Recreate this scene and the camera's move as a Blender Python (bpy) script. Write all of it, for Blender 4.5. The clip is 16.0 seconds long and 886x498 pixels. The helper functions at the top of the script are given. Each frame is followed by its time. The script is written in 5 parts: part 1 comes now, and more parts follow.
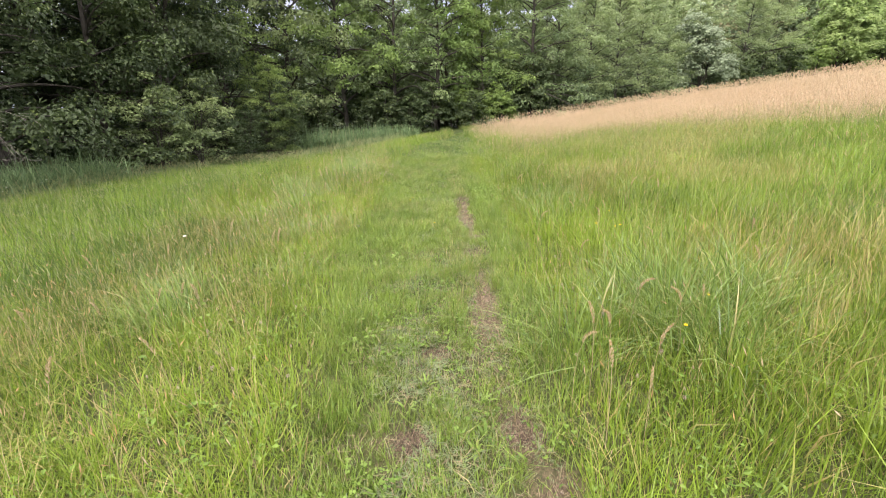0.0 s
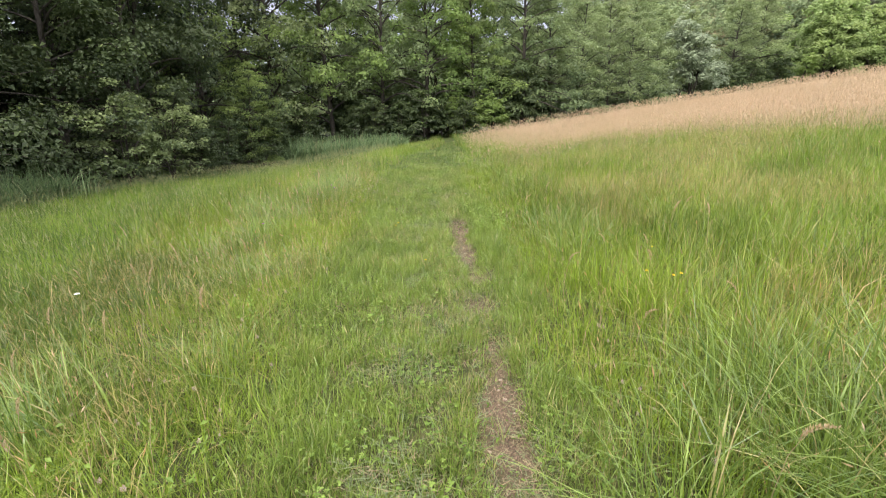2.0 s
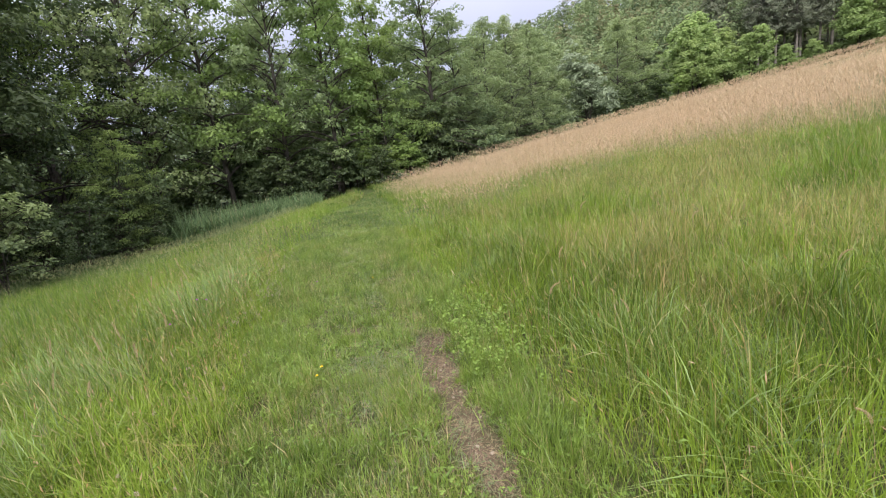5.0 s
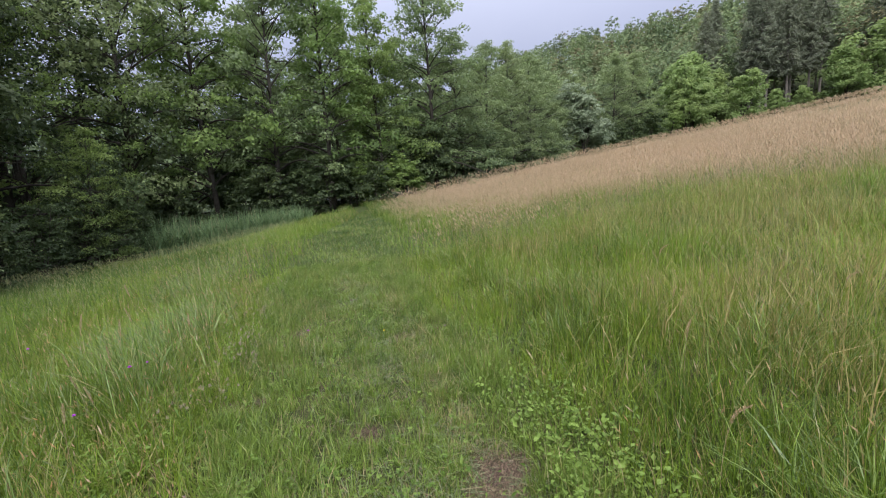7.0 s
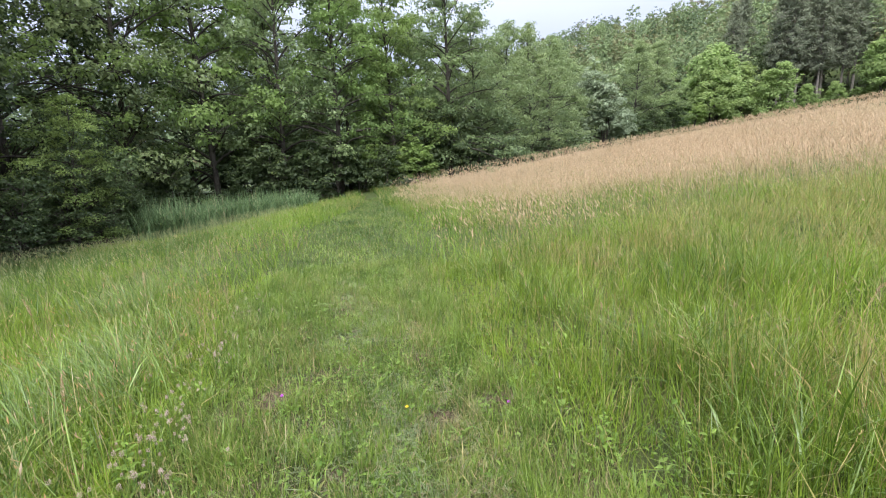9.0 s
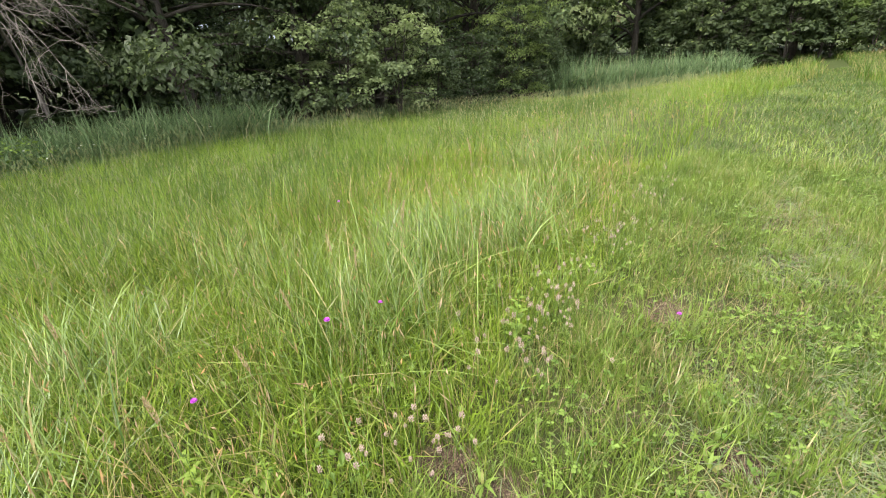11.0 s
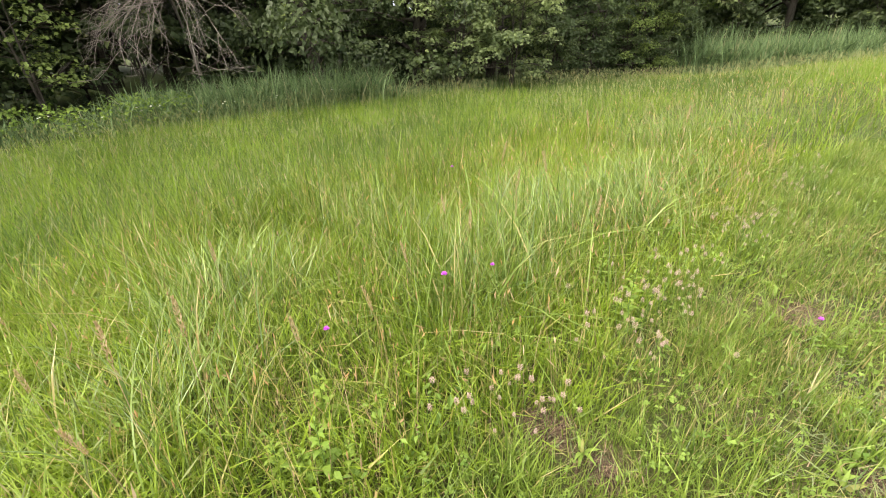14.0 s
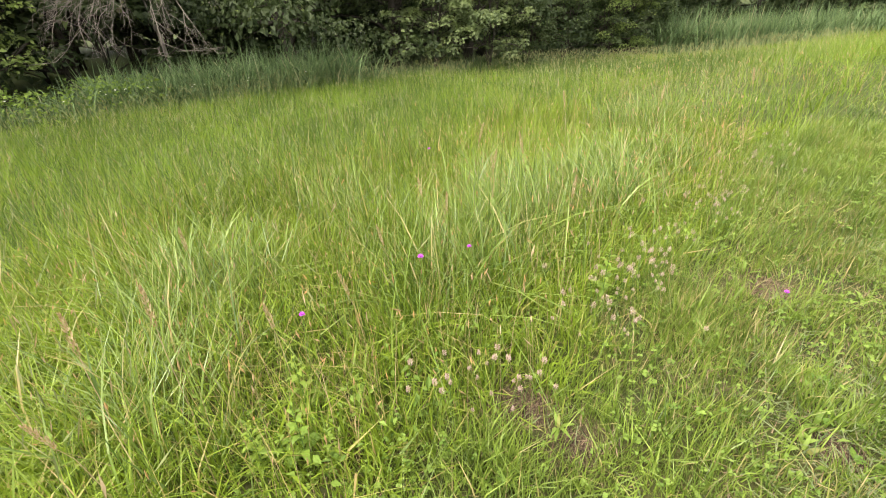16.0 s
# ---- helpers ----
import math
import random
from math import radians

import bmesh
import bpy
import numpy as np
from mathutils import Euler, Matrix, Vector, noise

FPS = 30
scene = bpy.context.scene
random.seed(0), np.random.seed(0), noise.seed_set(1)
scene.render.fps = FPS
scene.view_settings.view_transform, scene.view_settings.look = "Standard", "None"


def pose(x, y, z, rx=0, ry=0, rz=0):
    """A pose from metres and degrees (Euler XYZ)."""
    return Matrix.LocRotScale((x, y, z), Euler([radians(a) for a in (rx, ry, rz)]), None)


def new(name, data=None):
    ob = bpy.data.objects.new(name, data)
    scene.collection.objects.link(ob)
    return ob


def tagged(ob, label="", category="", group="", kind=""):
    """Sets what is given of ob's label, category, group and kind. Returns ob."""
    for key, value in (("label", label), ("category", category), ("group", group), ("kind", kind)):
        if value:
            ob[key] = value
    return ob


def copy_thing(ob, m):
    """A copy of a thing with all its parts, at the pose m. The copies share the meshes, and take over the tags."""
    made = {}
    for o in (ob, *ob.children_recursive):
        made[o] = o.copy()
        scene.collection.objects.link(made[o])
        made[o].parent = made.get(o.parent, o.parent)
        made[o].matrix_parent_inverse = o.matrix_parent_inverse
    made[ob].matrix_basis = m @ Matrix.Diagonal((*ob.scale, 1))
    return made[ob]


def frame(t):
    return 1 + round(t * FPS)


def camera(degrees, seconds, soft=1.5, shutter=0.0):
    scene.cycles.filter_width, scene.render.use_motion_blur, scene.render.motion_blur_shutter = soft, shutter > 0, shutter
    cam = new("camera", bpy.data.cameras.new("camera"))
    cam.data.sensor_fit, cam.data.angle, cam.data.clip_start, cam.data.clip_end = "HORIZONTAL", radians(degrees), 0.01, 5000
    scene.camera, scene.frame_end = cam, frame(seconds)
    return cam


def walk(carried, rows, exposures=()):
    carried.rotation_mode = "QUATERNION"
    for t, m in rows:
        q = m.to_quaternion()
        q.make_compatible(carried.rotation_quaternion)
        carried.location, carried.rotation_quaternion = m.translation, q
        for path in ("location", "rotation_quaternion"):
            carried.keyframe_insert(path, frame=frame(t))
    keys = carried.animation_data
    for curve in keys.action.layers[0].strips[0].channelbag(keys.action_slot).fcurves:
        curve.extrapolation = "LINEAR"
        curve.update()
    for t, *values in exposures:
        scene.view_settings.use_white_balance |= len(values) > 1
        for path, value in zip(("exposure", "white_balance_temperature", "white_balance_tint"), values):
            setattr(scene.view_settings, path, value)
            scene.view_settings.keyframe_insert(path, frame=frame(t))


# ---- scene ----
cam = camera(89.5, 16.0, 1.0)
METRES, EYE, TILT, LEAN, TURN = 8.475, 1.5, 0.0, 0.0, 0.0
ROWS = [
    (0.0, 0.0, 0.0, 0.0, -0.38, -18.07, 1.16),
    (0.5, -0.0012, 0.0329, 0.0059, -2.23, -16.73, 1.76),
    (1.0, 0.0016, 0.0683, 0.003, -2.2, -16.85, 1.72),
    (1.5, 0.0067, 0.0996, 0.0011, -1.81, -16.95, 1.45),
    (2.0, -0.0018, 0.1496, -0.0025, -1.67, -17.15, 1.37),
    (2.5, -0.0057, 0.1999, -0.0045, -2.56, -17.23, 5.73),
    (3.0, -0.0015, 0.2613, 0.0019, -4.67, -13.8, 8.79),
    (3.5, -0.0097, 0.3233, -0.0033, -8.01, -13.3, 10.44),
    (4.0, -0.0091, 0.3783, -0.0076, -10.68, -12.73, 10.63),
    (4.2, -0.0068, 0.4022, -0.0074, -11.52, -12.71, 10.25),
    (6.3, -0.0297, 0.5837, -0.0028, -13.44, -11.64, 5.00),
    (6.5, -0.0321, 0.6014, -0.0015, -13.54, -11.05, 4.86),
    (7.0, -0.0326, 0.6535, -0.0059, -14.05, -9.96, 4.37),
    (7.5, -0.0348, 0.7104, -0.0064, -13.9, -9.58, 4.27),
    (8.0, -0.0321, 0.7695, -0.0063, -14.57, -8.77, 4.47),
    (8.5, -0.0178, 0.8222, -0.0081, -15.26, -9.21, 3.8),
    (9.0, -0.0233, 0.8634, -0.0162, -12.79, -11.37, 2.47),
    (9.5, -0.0339, 0.9008, -0.0218, -3.13, -15.9, 2.0),
    (10.0, -0.0406, 0.9284, -0.0271, 13.45, -21.2, 2.02),
    (10.2, -0.0459, 0.9297, -0.0281, 20.37, -22.78, 2.12),
    (12.3, -0.0658, 0.9129, -0.0262, 40.91, -25.40, 2.62),
    (12.5, -0.0664, 0.9119, -0.0265, 42.17, -25.58, 2.51),
    (13.0, -0.0677, 0.9086, -0.0289, 46.77, -26.69, 2.41),
    (13.5, -0.0678, 0.9103, -0.0322, 48.25, -27.66, 2.33),
    (14.0, -0.0661, 0.9123, -0.0302, 47.86, -27.99, 2.36),
    (14.5, -0.0682, 0.9077, -0.0312, 48.31, -28.34, 2.17),
    (15.0, -0.0693, 0.9074, -0.0317, 49.07, -28.72, 1.99),
    (15.5, -0.068, 0.9105, -0.0315, 48.92, -28.99, 2.09),
    (16.0, -0.0647, 0.9144, -0.0313, 45.22, -30.17, 2.27),
]
EXPOSURES = [(0.0, 0.6, 6300, 16), (1.0, 0.43, 6250, 15), (2.5, 0.39, 6200, 15), (3.0, 0.28, 6150, 14), (4.2, 0.16, 6080, 14), (6.3, 0.09, 5880, 14), (7.0, -0.24, 5760, 14), (8.0, 0.09, 5740, 14), (8.5, 0.15, 5750, 12), (9.5, 0.58, 5820, 11), (10.2, 0.65, 5900, 11), (12.3, 0.81, 6950, 8), (16.0, 0.79, 7000, 8)]
walk(cam, [(t, pose(0, 0, EYE, TILT, LEAN, TURN) @ pose(METRES * x, METRES * y, METRES * z, 90 + pitch, roll, yaw)) for t, x, y, z, yaw, pitch, roll in ROWS], EXPOSURES)

# ---- sky and sun: bright overcast ----
world = bpy.data.worlds.new("overcast_sky")
scene.world = world
world.use_nodes = True
wn, wl = world.node_tree.nodes, world.node_tree.links
SUN_EL, SUN_AZ = radians(47), radians(198)
sky = wn.new("ShaderNodeTexSky")
sky.sky_type, sky.sun_disc, sky.sun_elevation, sky.sun_rotation = "NISHITA", False, SUN_EL, SUN_AZ
dim = wn.new("ShaderNodeVectorMath")
dim.operation = "SCALE"
dim.inputs["Scale"].default_value = 0.10
wl.new(sky.outputs["Color"], dim.inputs[0])
coord = wn.new("ShaderNodeTexCoord")
cloud = wn.new("ShaderNodeTexNoise")
cloud.inputs["Scale"].default_value, cloud.inputs["Detail"].default_value = 2.2, 6
wl.new(coord.outputs["Generated"], cloud.inputs["Vector"])
deck = wn.new("ShaderNodeValToRGB")
deck.color_ramp.elements[0].position, deck.color_ramp.elements[0].color = 0.3, (0.63, 0.66, 0.88, 1)
deck.color_ramp.elements[1].position, deck.color_ramp.elements[1].color = 0.7, (0.80, 0.82, 1.0, 1)
wl.new(cloud.outputs["Fac"], deck.inputs["Fac"])
veil = wn.new("ShaderNodeMix")
veil.data_type = "RGBA"
veil.inputs["Factor"].default_value = 0.85
wl.new(dim.outputs[0], veil.inputs["A"])
wl.new(deck.outputs["Color"], veil.inputs["B"])
# an overcast sky is about three times as bright overhead as at the horizon
height = wn.new("ShaderNodeSeparateXYZ")
wl.new(coord.outputs["Generated"], height.inputs[0])
rise = wn.new("ShaderNodeMapRange")
rise.interpolation_type = "SMOOTHSTEP"
rise.inputs["From Min"].default_value, rise.inputs["From Max"].default_value, rise.inputs["To Min"].default_value, rise.inputs["To Max"].default_value = 0.15, 0.75, 0.86, 2.6
wl.new(height.outputs["Z"], rise.inputs["Value"])
white = wn.new("ShaderNodeMix")
white.data_type = "RGBA"
white.inputs["B"].default_value = (0.86, 0.82, 0.74, 1)
wl.new(height.outputs["Z"], white.inputs["Factor"])
wl.new(veil.outputs["Result"], white.inputs["A"])
lift = wn.new("ShaderNodeVectorMath")
lift.operation = "SCALE"
wl.new(white.outputs["Result"], lift.inputs[0])
wl.new(rise.outputs["Result"], lift.inputs["Scale"])
back = wn["Background"]
back.inputs["Strength"].default_value = 1.0
wl.new(lift.outputs[0], back.inputs["Color"])
sun = new("sun", bpy.data.lights.new("sun", "SUN"))
sun.data.energy, sun.data.angle, sun.data.color = 3.0, radians(32), (1.0, 0.95, 0.84)
sun.matrix_basis = Matrix.Rotation(-SUN_AZ, 4, "Z") @ Matrix.Rotation(-(math.pi / 2 - SUN_EL), 4, "X")


# ---- materials ----
def leafy(name, dark, light, dry=(0.42, 0.33, 0.17), through_light=0.3, rough=0.5, gloss=0.25):
    """Leaf or blade: two greens by its tone attribute, straw by its dryness, mottled by fine noise."""
    m = bpy.data.materials.new(name)
    m.use_nodes = True
    n, l = m.node_tree.nodes, m.node_tree.links
    tone, dryness = n.new("ShaderNodeAttribute"), n.new("ShaderNodeAttribute")
    tone.attribute_name, dryness.attribute_name = "tone", "dry"
    a = n.new("ShaderNodeMix")
    a.data_type = "RGBA"
    a.inputs["A"].default_value, a.inputs["B"].default_value = (*dark, 1), (*light, 1)
    l.new(tone.outputs["Fac"], a.inputs["Factor"])
    b = n.new("ShaderNodeMix")
    b.data_type = "RGBA"
    b.inputs["B"].default_value = (*dry, 1)
    l.new(dryness.outputs["Fac"], b.inputs["Factor"])
    l.new(a.outputs["Result"], b.inputs["A"])
    spot = n.new("ShaderNodeTexNoise")
    spot.inputs["Scale"].default_value, spot.inputs["Detail"].default_value = 9.0, 3
    place = n.new("ShaderNodeTexCoord")
    l.new(place.outputs["Object"], spot.inputs["Vector"])
    hsv = n.new("ShaderNodeHueSaturation")
    rng = n.new("ShaderNodeMapRange")
    rng.inputs["From Min"].default_value, rng.inputs["From Max"].default_value = 0.3, 0.7
    rng.inputs["To Min"].default_value, rng.inputs["To Max"].default_value = 0.8, 1.2
    l.new(spot.outputs["Fac"], rng.inputs["Value"])
    l.new(rng.outputs["Result"], hsv.inputs["Value"])
    own = n.new("ShaderNodeObjectInfo")
    hue = n.new("ShaderNodeMapRange")
    hue.inputs["To Min"].default_value, hue.inputs["To Max"].default_value = 0.493, 0.507
    l.new(own.outputs["Random"], hue.inputs["Value"])
    l.new(hue.outputs["Result"], hsv.inputs["Hue"])
    l.new(b.outputs["Result"], hsv.inputs["Color"])
    p = n["Principled BSDF"]
    p.inputs["Roughness"].default_value, p.inputs["Specular IOR Level"].default_value = rough, gloss
    l.new(hsv.outputs["Color"], p.inputs["Base Color"])
    t = n.new("ShaderNodeBsdfTranslucent")
    l.new(hsv.outputs["Color"], t.inputs["Color"])
    mix = n.new("ShaderNodeMixShader")
    mix.inputs["Fac"].default_value = through_light
    l.new(p.outputs[0], mix.inputs[1])
    l.new(t.outputs[0], mix.inputs[2])
    l.new(mix.outputs[0], n["Material Output"].inputs["Surface"])
    return m


def rough_stuff(name, c1, c2, scale, bump=0.4, rough=0.9, stretch=(1, 1, 1)):
    """Bark, earth, petals: two colours through noise at two scales, with relief."""
    m = bpy.data.materials.new(name)
    m.use_nodes = True
    n, l = m.node_tree.nodes, m.node_tree.links
    place, lay = n.new("ShaderNodeTexCoord"), n.new("ShaderNodeMapping")
    lay.inputs["Scale"].default_value = stretch
    l.new(place.outputs["Object"], lay.inputs["Vector"])
    big, fine = n.new("ShaderNodeTexNoise"), n.new("ShaderNodeTexNoise")
    big.inputs["Scale"].default_value, big.inputs["Detail"].default_value = scale, 4
    fine.inputs["Scale"].default_value, fine.inputs["Detail"].default_value = scale * 9, 6
    for k in (big, fine):
        l.new(lay.outputs["Vector"], k.inputs["Vector"])
    add = n.new("ShaderNodeMath")
    add.operation = "ADD"
    l.new(big.outputs["Fac"], add.inputs[0])
    l.new(fine.outputs["Fac"], add.inputs[1])
    ramp = n.new("ShaderNodeMapRange")
    ramp.inputs["From Min"].default_value, ramp.inputs["From Max"].default_value = 0.75, 1.25
    l.new(add.outputs[0], ramp.inputs["Value"])
    mix = n.new("ShaderNodeMix")
    mix.data_type = "RGBA"
    mix.inputs["A"].default_value, mix.inputs["B"].default_value = (*c1, 1), (*c2, 1)
    l.new(ramp.outputs["Result"], mix.inputs["Factor"])
    p = n["Principled BSDF"]
    p.inputs["Roughness"].default_value, p.inputs["Specular IOR Level"].default_value = rough, 0.2
    l.new(mix.outputs["Result"], p.inputs["Base Color"])
    if bump:
        b = n.new("ShaderNodeBump")
        b.inputs["Strength"].default_value, b.inputs["Distance"].default_value = bump, 0.02
        l.new(fine.outputs["Fac"], b.inputs["Height"])
        l.new(b.outputs["Normal"], p.inputs["Normal"])
    return m


M_TURF = leafy("turf_blade", (0.062, 0.118, 0.014), (0.295, 0.39, 0.070), (0.50, 0.39, 0.20), 0.3, 0.36, 0.55)
M_MEADOW = leafy("meadow_blade", (0.070, 0.125, 0.014), (0.295, 0.405, 0.046), (0.50, 0.38, 0.17), 0.36, 0.4, 0.45)
M_TUSSOCK = leafy("tussock_blade", (0.085, 0.150, 0.026), (0.275, 0.37, 0.078), (0.48, 0.39, 0.18), 0.34, 0.33, 0.62)
M_HAY = leafy("hay_blade", (0.21, 0.23, 0.08), (0.36, 0.32, 0.14), (0.62, 0.455, 0.30), 0.42)
M_HEAD = leafy("seed_head", (0.36, 0.27, 0.14), (0.58, 0.46, 0.31), (0.50, 0.32, 0.13), 0.2, 0.8, 0.1)
M_PANICLE = leafy("green_panicle", (0.17, 0.22, 0.08), (0.36, 0.38, 0.19), (0.40, 0.29, 0.15), 0.25, 0.8, 0.1)
M_REED = leafy("reed_blade", (0.084, 0.138, 0.058), (0.26, 0.35, 0.155), (0.40, 0.36, 0.22), 0.2)
M_HERB = leafy("herb_leaf", (0.10, 0.175, 0.028), (0.26, 0.36, 0.075), (0.3, 0.25, 0.1))
M_WEED = leafy("weed_leaf", (0.13, 0.215, 0.032), (0.29, 0.41, 0.072), (0.3, 0.25, 0.1), 0.4, 0.5, 0.3)
M_CLIP = leafy("cut_grass", (0.10, 0.14, 0.055), (0.235, 0.285, 0.145), (0.33, 0.25, 0.14), 0.15, 0.7)
M_THATCH = leafy("dead_thatch", (0.050, 0.034, 0.029), (0.36, 0.25, 0.18), (0.42, 0.32, 0.21), 0.1, 0.8, 0.1)
M_ALDER = leafy("alder_leaf", (0.136, 0.187, 0.092), (0.375, 0.46, 0.19), (0.38, 0.45, 0.17), 0.48, 0.5, 0.38)
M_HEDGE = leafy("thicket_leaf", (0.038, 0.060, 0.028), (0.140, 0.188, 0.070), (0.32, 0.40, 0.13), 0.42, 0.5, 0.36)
M_FRESH = leafy("fresh_leaf", (0.135, 0.198, 0.066), (0.36, 0.475, 0.14), (0.35, 0.43, 0.14), 0.5)
# paler copy of the fresh leaf, with sunlight on the far trees in its colour
M_LIT_FRESH = leafy("lit_fresh_leaf", (0.19, 0.26, 0.095), (0.42, 0.53, 0.19), (0.40, 0.44, 0.16), 0.45)
M_WILLOW = leafy("willow_leaf", (0.20, 0.245, 0.15), (0.38, 0.44, 0.28), (0.3, 0.33, 0.2), 0.3)
M_FIR = leafy("spruce_needle", (0.135, 0.155, 0.110), (0.28, 0.31, 0.20), (0.34, 0.27, 0.2), 0.25, 0.8, 0.08)
# mild haze over the hill is put into this leaf colour
M_WOODS = leafy("far_leaf", (0.140, 0.185, 0.108), (0.315, 0.39, 0.175), (0.26, 0.19, 0.11), 0.25, 0.8, 0.08)
M_BARK = rough_stuff("bark", (0.035, 0.030, 0.025), (0.10, 0.088, 0.072), 6, 0.8, 0.95, (1, 1, 0.25))
M_DEAD = rough_stuff("dead_wood", (0.14, 0.12, 0.105), (0.34, 0.30, 0.265), 8, 0.4, 0.9, (1, 1, 0.3))
M_PURPLE = rough_stuff("purple_petal", (0.38, 0.06, 0.46), (0.58, 0.14, 0.62), 60, 0, 0.6)
M_YELLOW = rough_stuff("yellow_petal", (0.75, 0.52, 0.02), (0.85, 0.65, 0.05), 60, 0, 0.5)
M_WHITE = rough_stuff("white_petal", (0.62, 0.62, 0.56), (0.8, 0.8, 0.74), 60, 0, 0.6)
M_PINK = rough_stuff("faded_clover", (0.22, 0.14, 0.105), (0.50, 0.40, 0.35), 90, 0.3, 0.8)
M_STEM = rough_stuff("green_stem", (0.08, 0.15, 0.03), (0.16, 0.24, 0.06), 30, 0, 0.6)
M_STONE = rough_stuff("pebble", (0.30, 0.24, 0.18), (0.5, 0.42, 0.33), 30, 0.4, 0.9)


def earth():
    """Meadow soil under the grass: moss and thatch, and red-brown earth where it is trodden bare."""
    m = rough_stuff("meadow_earth", (0.030, 0.034, 0.012), (0.095, 0.082, 0.034), 3.0, 0.5)
    n, l = m.node_tree.nodes, m.node_tree.links
    p = n["Principled BSDF"]
    turf = p.inputs["Base Color"].links[0].from_socket
    sward = n.new("ShaderNodeAttribute")
    sward.attribute_name = "sward"
    green = n.new("ShaderNodeMix")
    green.data_type = "RGBA"
    green.inputs["B"].default_value = (0.050, 0.078, 0.018, 1)
    l.new(sward.outputs["Fac"], green.inputs["Factor"])
    l.new(turf, green.inputs["A"])
    turf = green.outputs["Result"]
    place = n.new("ShaderNodeTexCoord")
    grit = n.new("ShaderNodeTexNoise")
    grit.inputs["Scale"].default_value, grit.inputs["Detail"].default_value, grit.inputs["Roughness"].default_value = 48, 10, 0.75
    l.new(place.outputs["Object"], grit.inputs["Vector"])
    soil = n.new("ShaderNodeValToRGB")
    e = soil.color_ramp.elements
    e[0].position, e[0].color = 0.38, (0.050, 0.036, 0.030, 1)
    e[1].position, e[1].color = 0.62, (0.24, 0.162, 0.11, 1)
    l.new(grit.outputs["Fac"], soil.inputs["Fac"])
    bare = n.new("ShaderNodeAttribute")
    bare.attribute_name = "bare"
    edge = n.new("ShaderNodeMath")
    edge.operation = "MULTIPLY_ADD"
    l.new(grit.outputs["Fac"], edge.inputs[0])
    edge.inputs[1].default_value = 0.9
    edge.inputs[2].default_value = -0.45
    s = n.new("ShaderNodeMath")
    s.operation = "ADD"
    s.use_clamp = True
    l.new(bare.outputs["Fac"], s.inputs[0])
    l.new(edge.outputs[0], s.inputs[1])
    mix = n.new("ShaderNodeMix")
    mix.data_type = "RGBA"
    l.new(s.outputs[0], mix.inputs["Factor"])
    l.new(turf, mix.inputs["A"])
    l.new(soil.outputs["Color"], mix.inputs["B"])
    l.new(mix.outputs["Result"], p.inputs["Base Color"])
    return m


M_EARTH = earth()


# ---- shape of the land ----
rng = np.random.default_rng(7)


def smooth(a, b, v):
    k = np.clip((v - a) / (b - a), 0, 1)
    return k * k * (3 - 2 * k)


def patchy(x, y, size, seed=0):
    """Smooth value noise, 0 to 1."""
    u, v = np.asarray(x, float) / size + 91.7 * seed, np.asarray(y, float) / size + 37.3 * seed
    i, j = np.floor(u), np.floor(v)
    f, g = u - i, v - j
    f, g = f * f * (3 - 2 * f), g * g * (3 - 2 * g)

    def corner(a, b):
        s = np.sin(a * 127.1 + b * 311.7 + seed * 74.7) * 43758.5453
        return s - np.floor(s)
    return (corner(i, j) * (1 - f) + corner(i + 1, j) * f) * (1 - g) + (corner(i, j + 1) * (1 - f) + corner(i + 1, j + 1) * f) * g


def path_x(y):
    """Middle of the trodden strip."""
    return -0.12 - 0.12 * smooth(5, 10, y) + 0.085 * np.clip(y - 12, 0, 16) + 0.03 * np.sin(0.9 * y)


SCRAPES = ((-0.74, 10.04, 0.12), (-0.93, 8.67, 0.07), (-1.16, 8.69, 0.08), (-0.35, 9.2, 0.06), (-0.5, 8.75, 0.05), (0.58, 9.59, 0.10), (0.22, 9.54, 0.07), (0.23, 10.27, 0.08), (-0.06, 2.55, 0.10), (-0.15, 1.75, 0.13), (0.36, 1.8, 0.14), (0.36, 4.6, 0.13), (0.42, 7.45, 0.16), (-0.2, 11.0, 0.07), (-0.24, 8.01, 0.08))


def bareness(x, y):
    """Where the turf is worn down to the earth: one wheel-narrow line, broken by turf, and a few scrapes."""
    ragged = 0.16 * (patchy(x, y, 0.13, 41) - 0.5)
    line = np.exp(-(((x - 0.36 - 0.05 * np.sin(1.7 * y) + ragged) / 0.115) ** 2)) * smooth(0.22, 0.8, patchy(x * 0.3, y, 0.6, 3) + 0.30 - 0.55 * np.clip(y - 7.2, 0, 9)) * (0.35 + 0.7 * patchy(x, y, 0.09, 42))
    for cx, cy, r in SCRAPES:
        line = np.maximum(line, np.exp(-(((x - cx + ragged) ** 2 + (y - cy) ** 2) / r ** 2) ** 1.3) * (0.4 + 0.55 * patchy(x, y, 0.06, 45)))
    return line


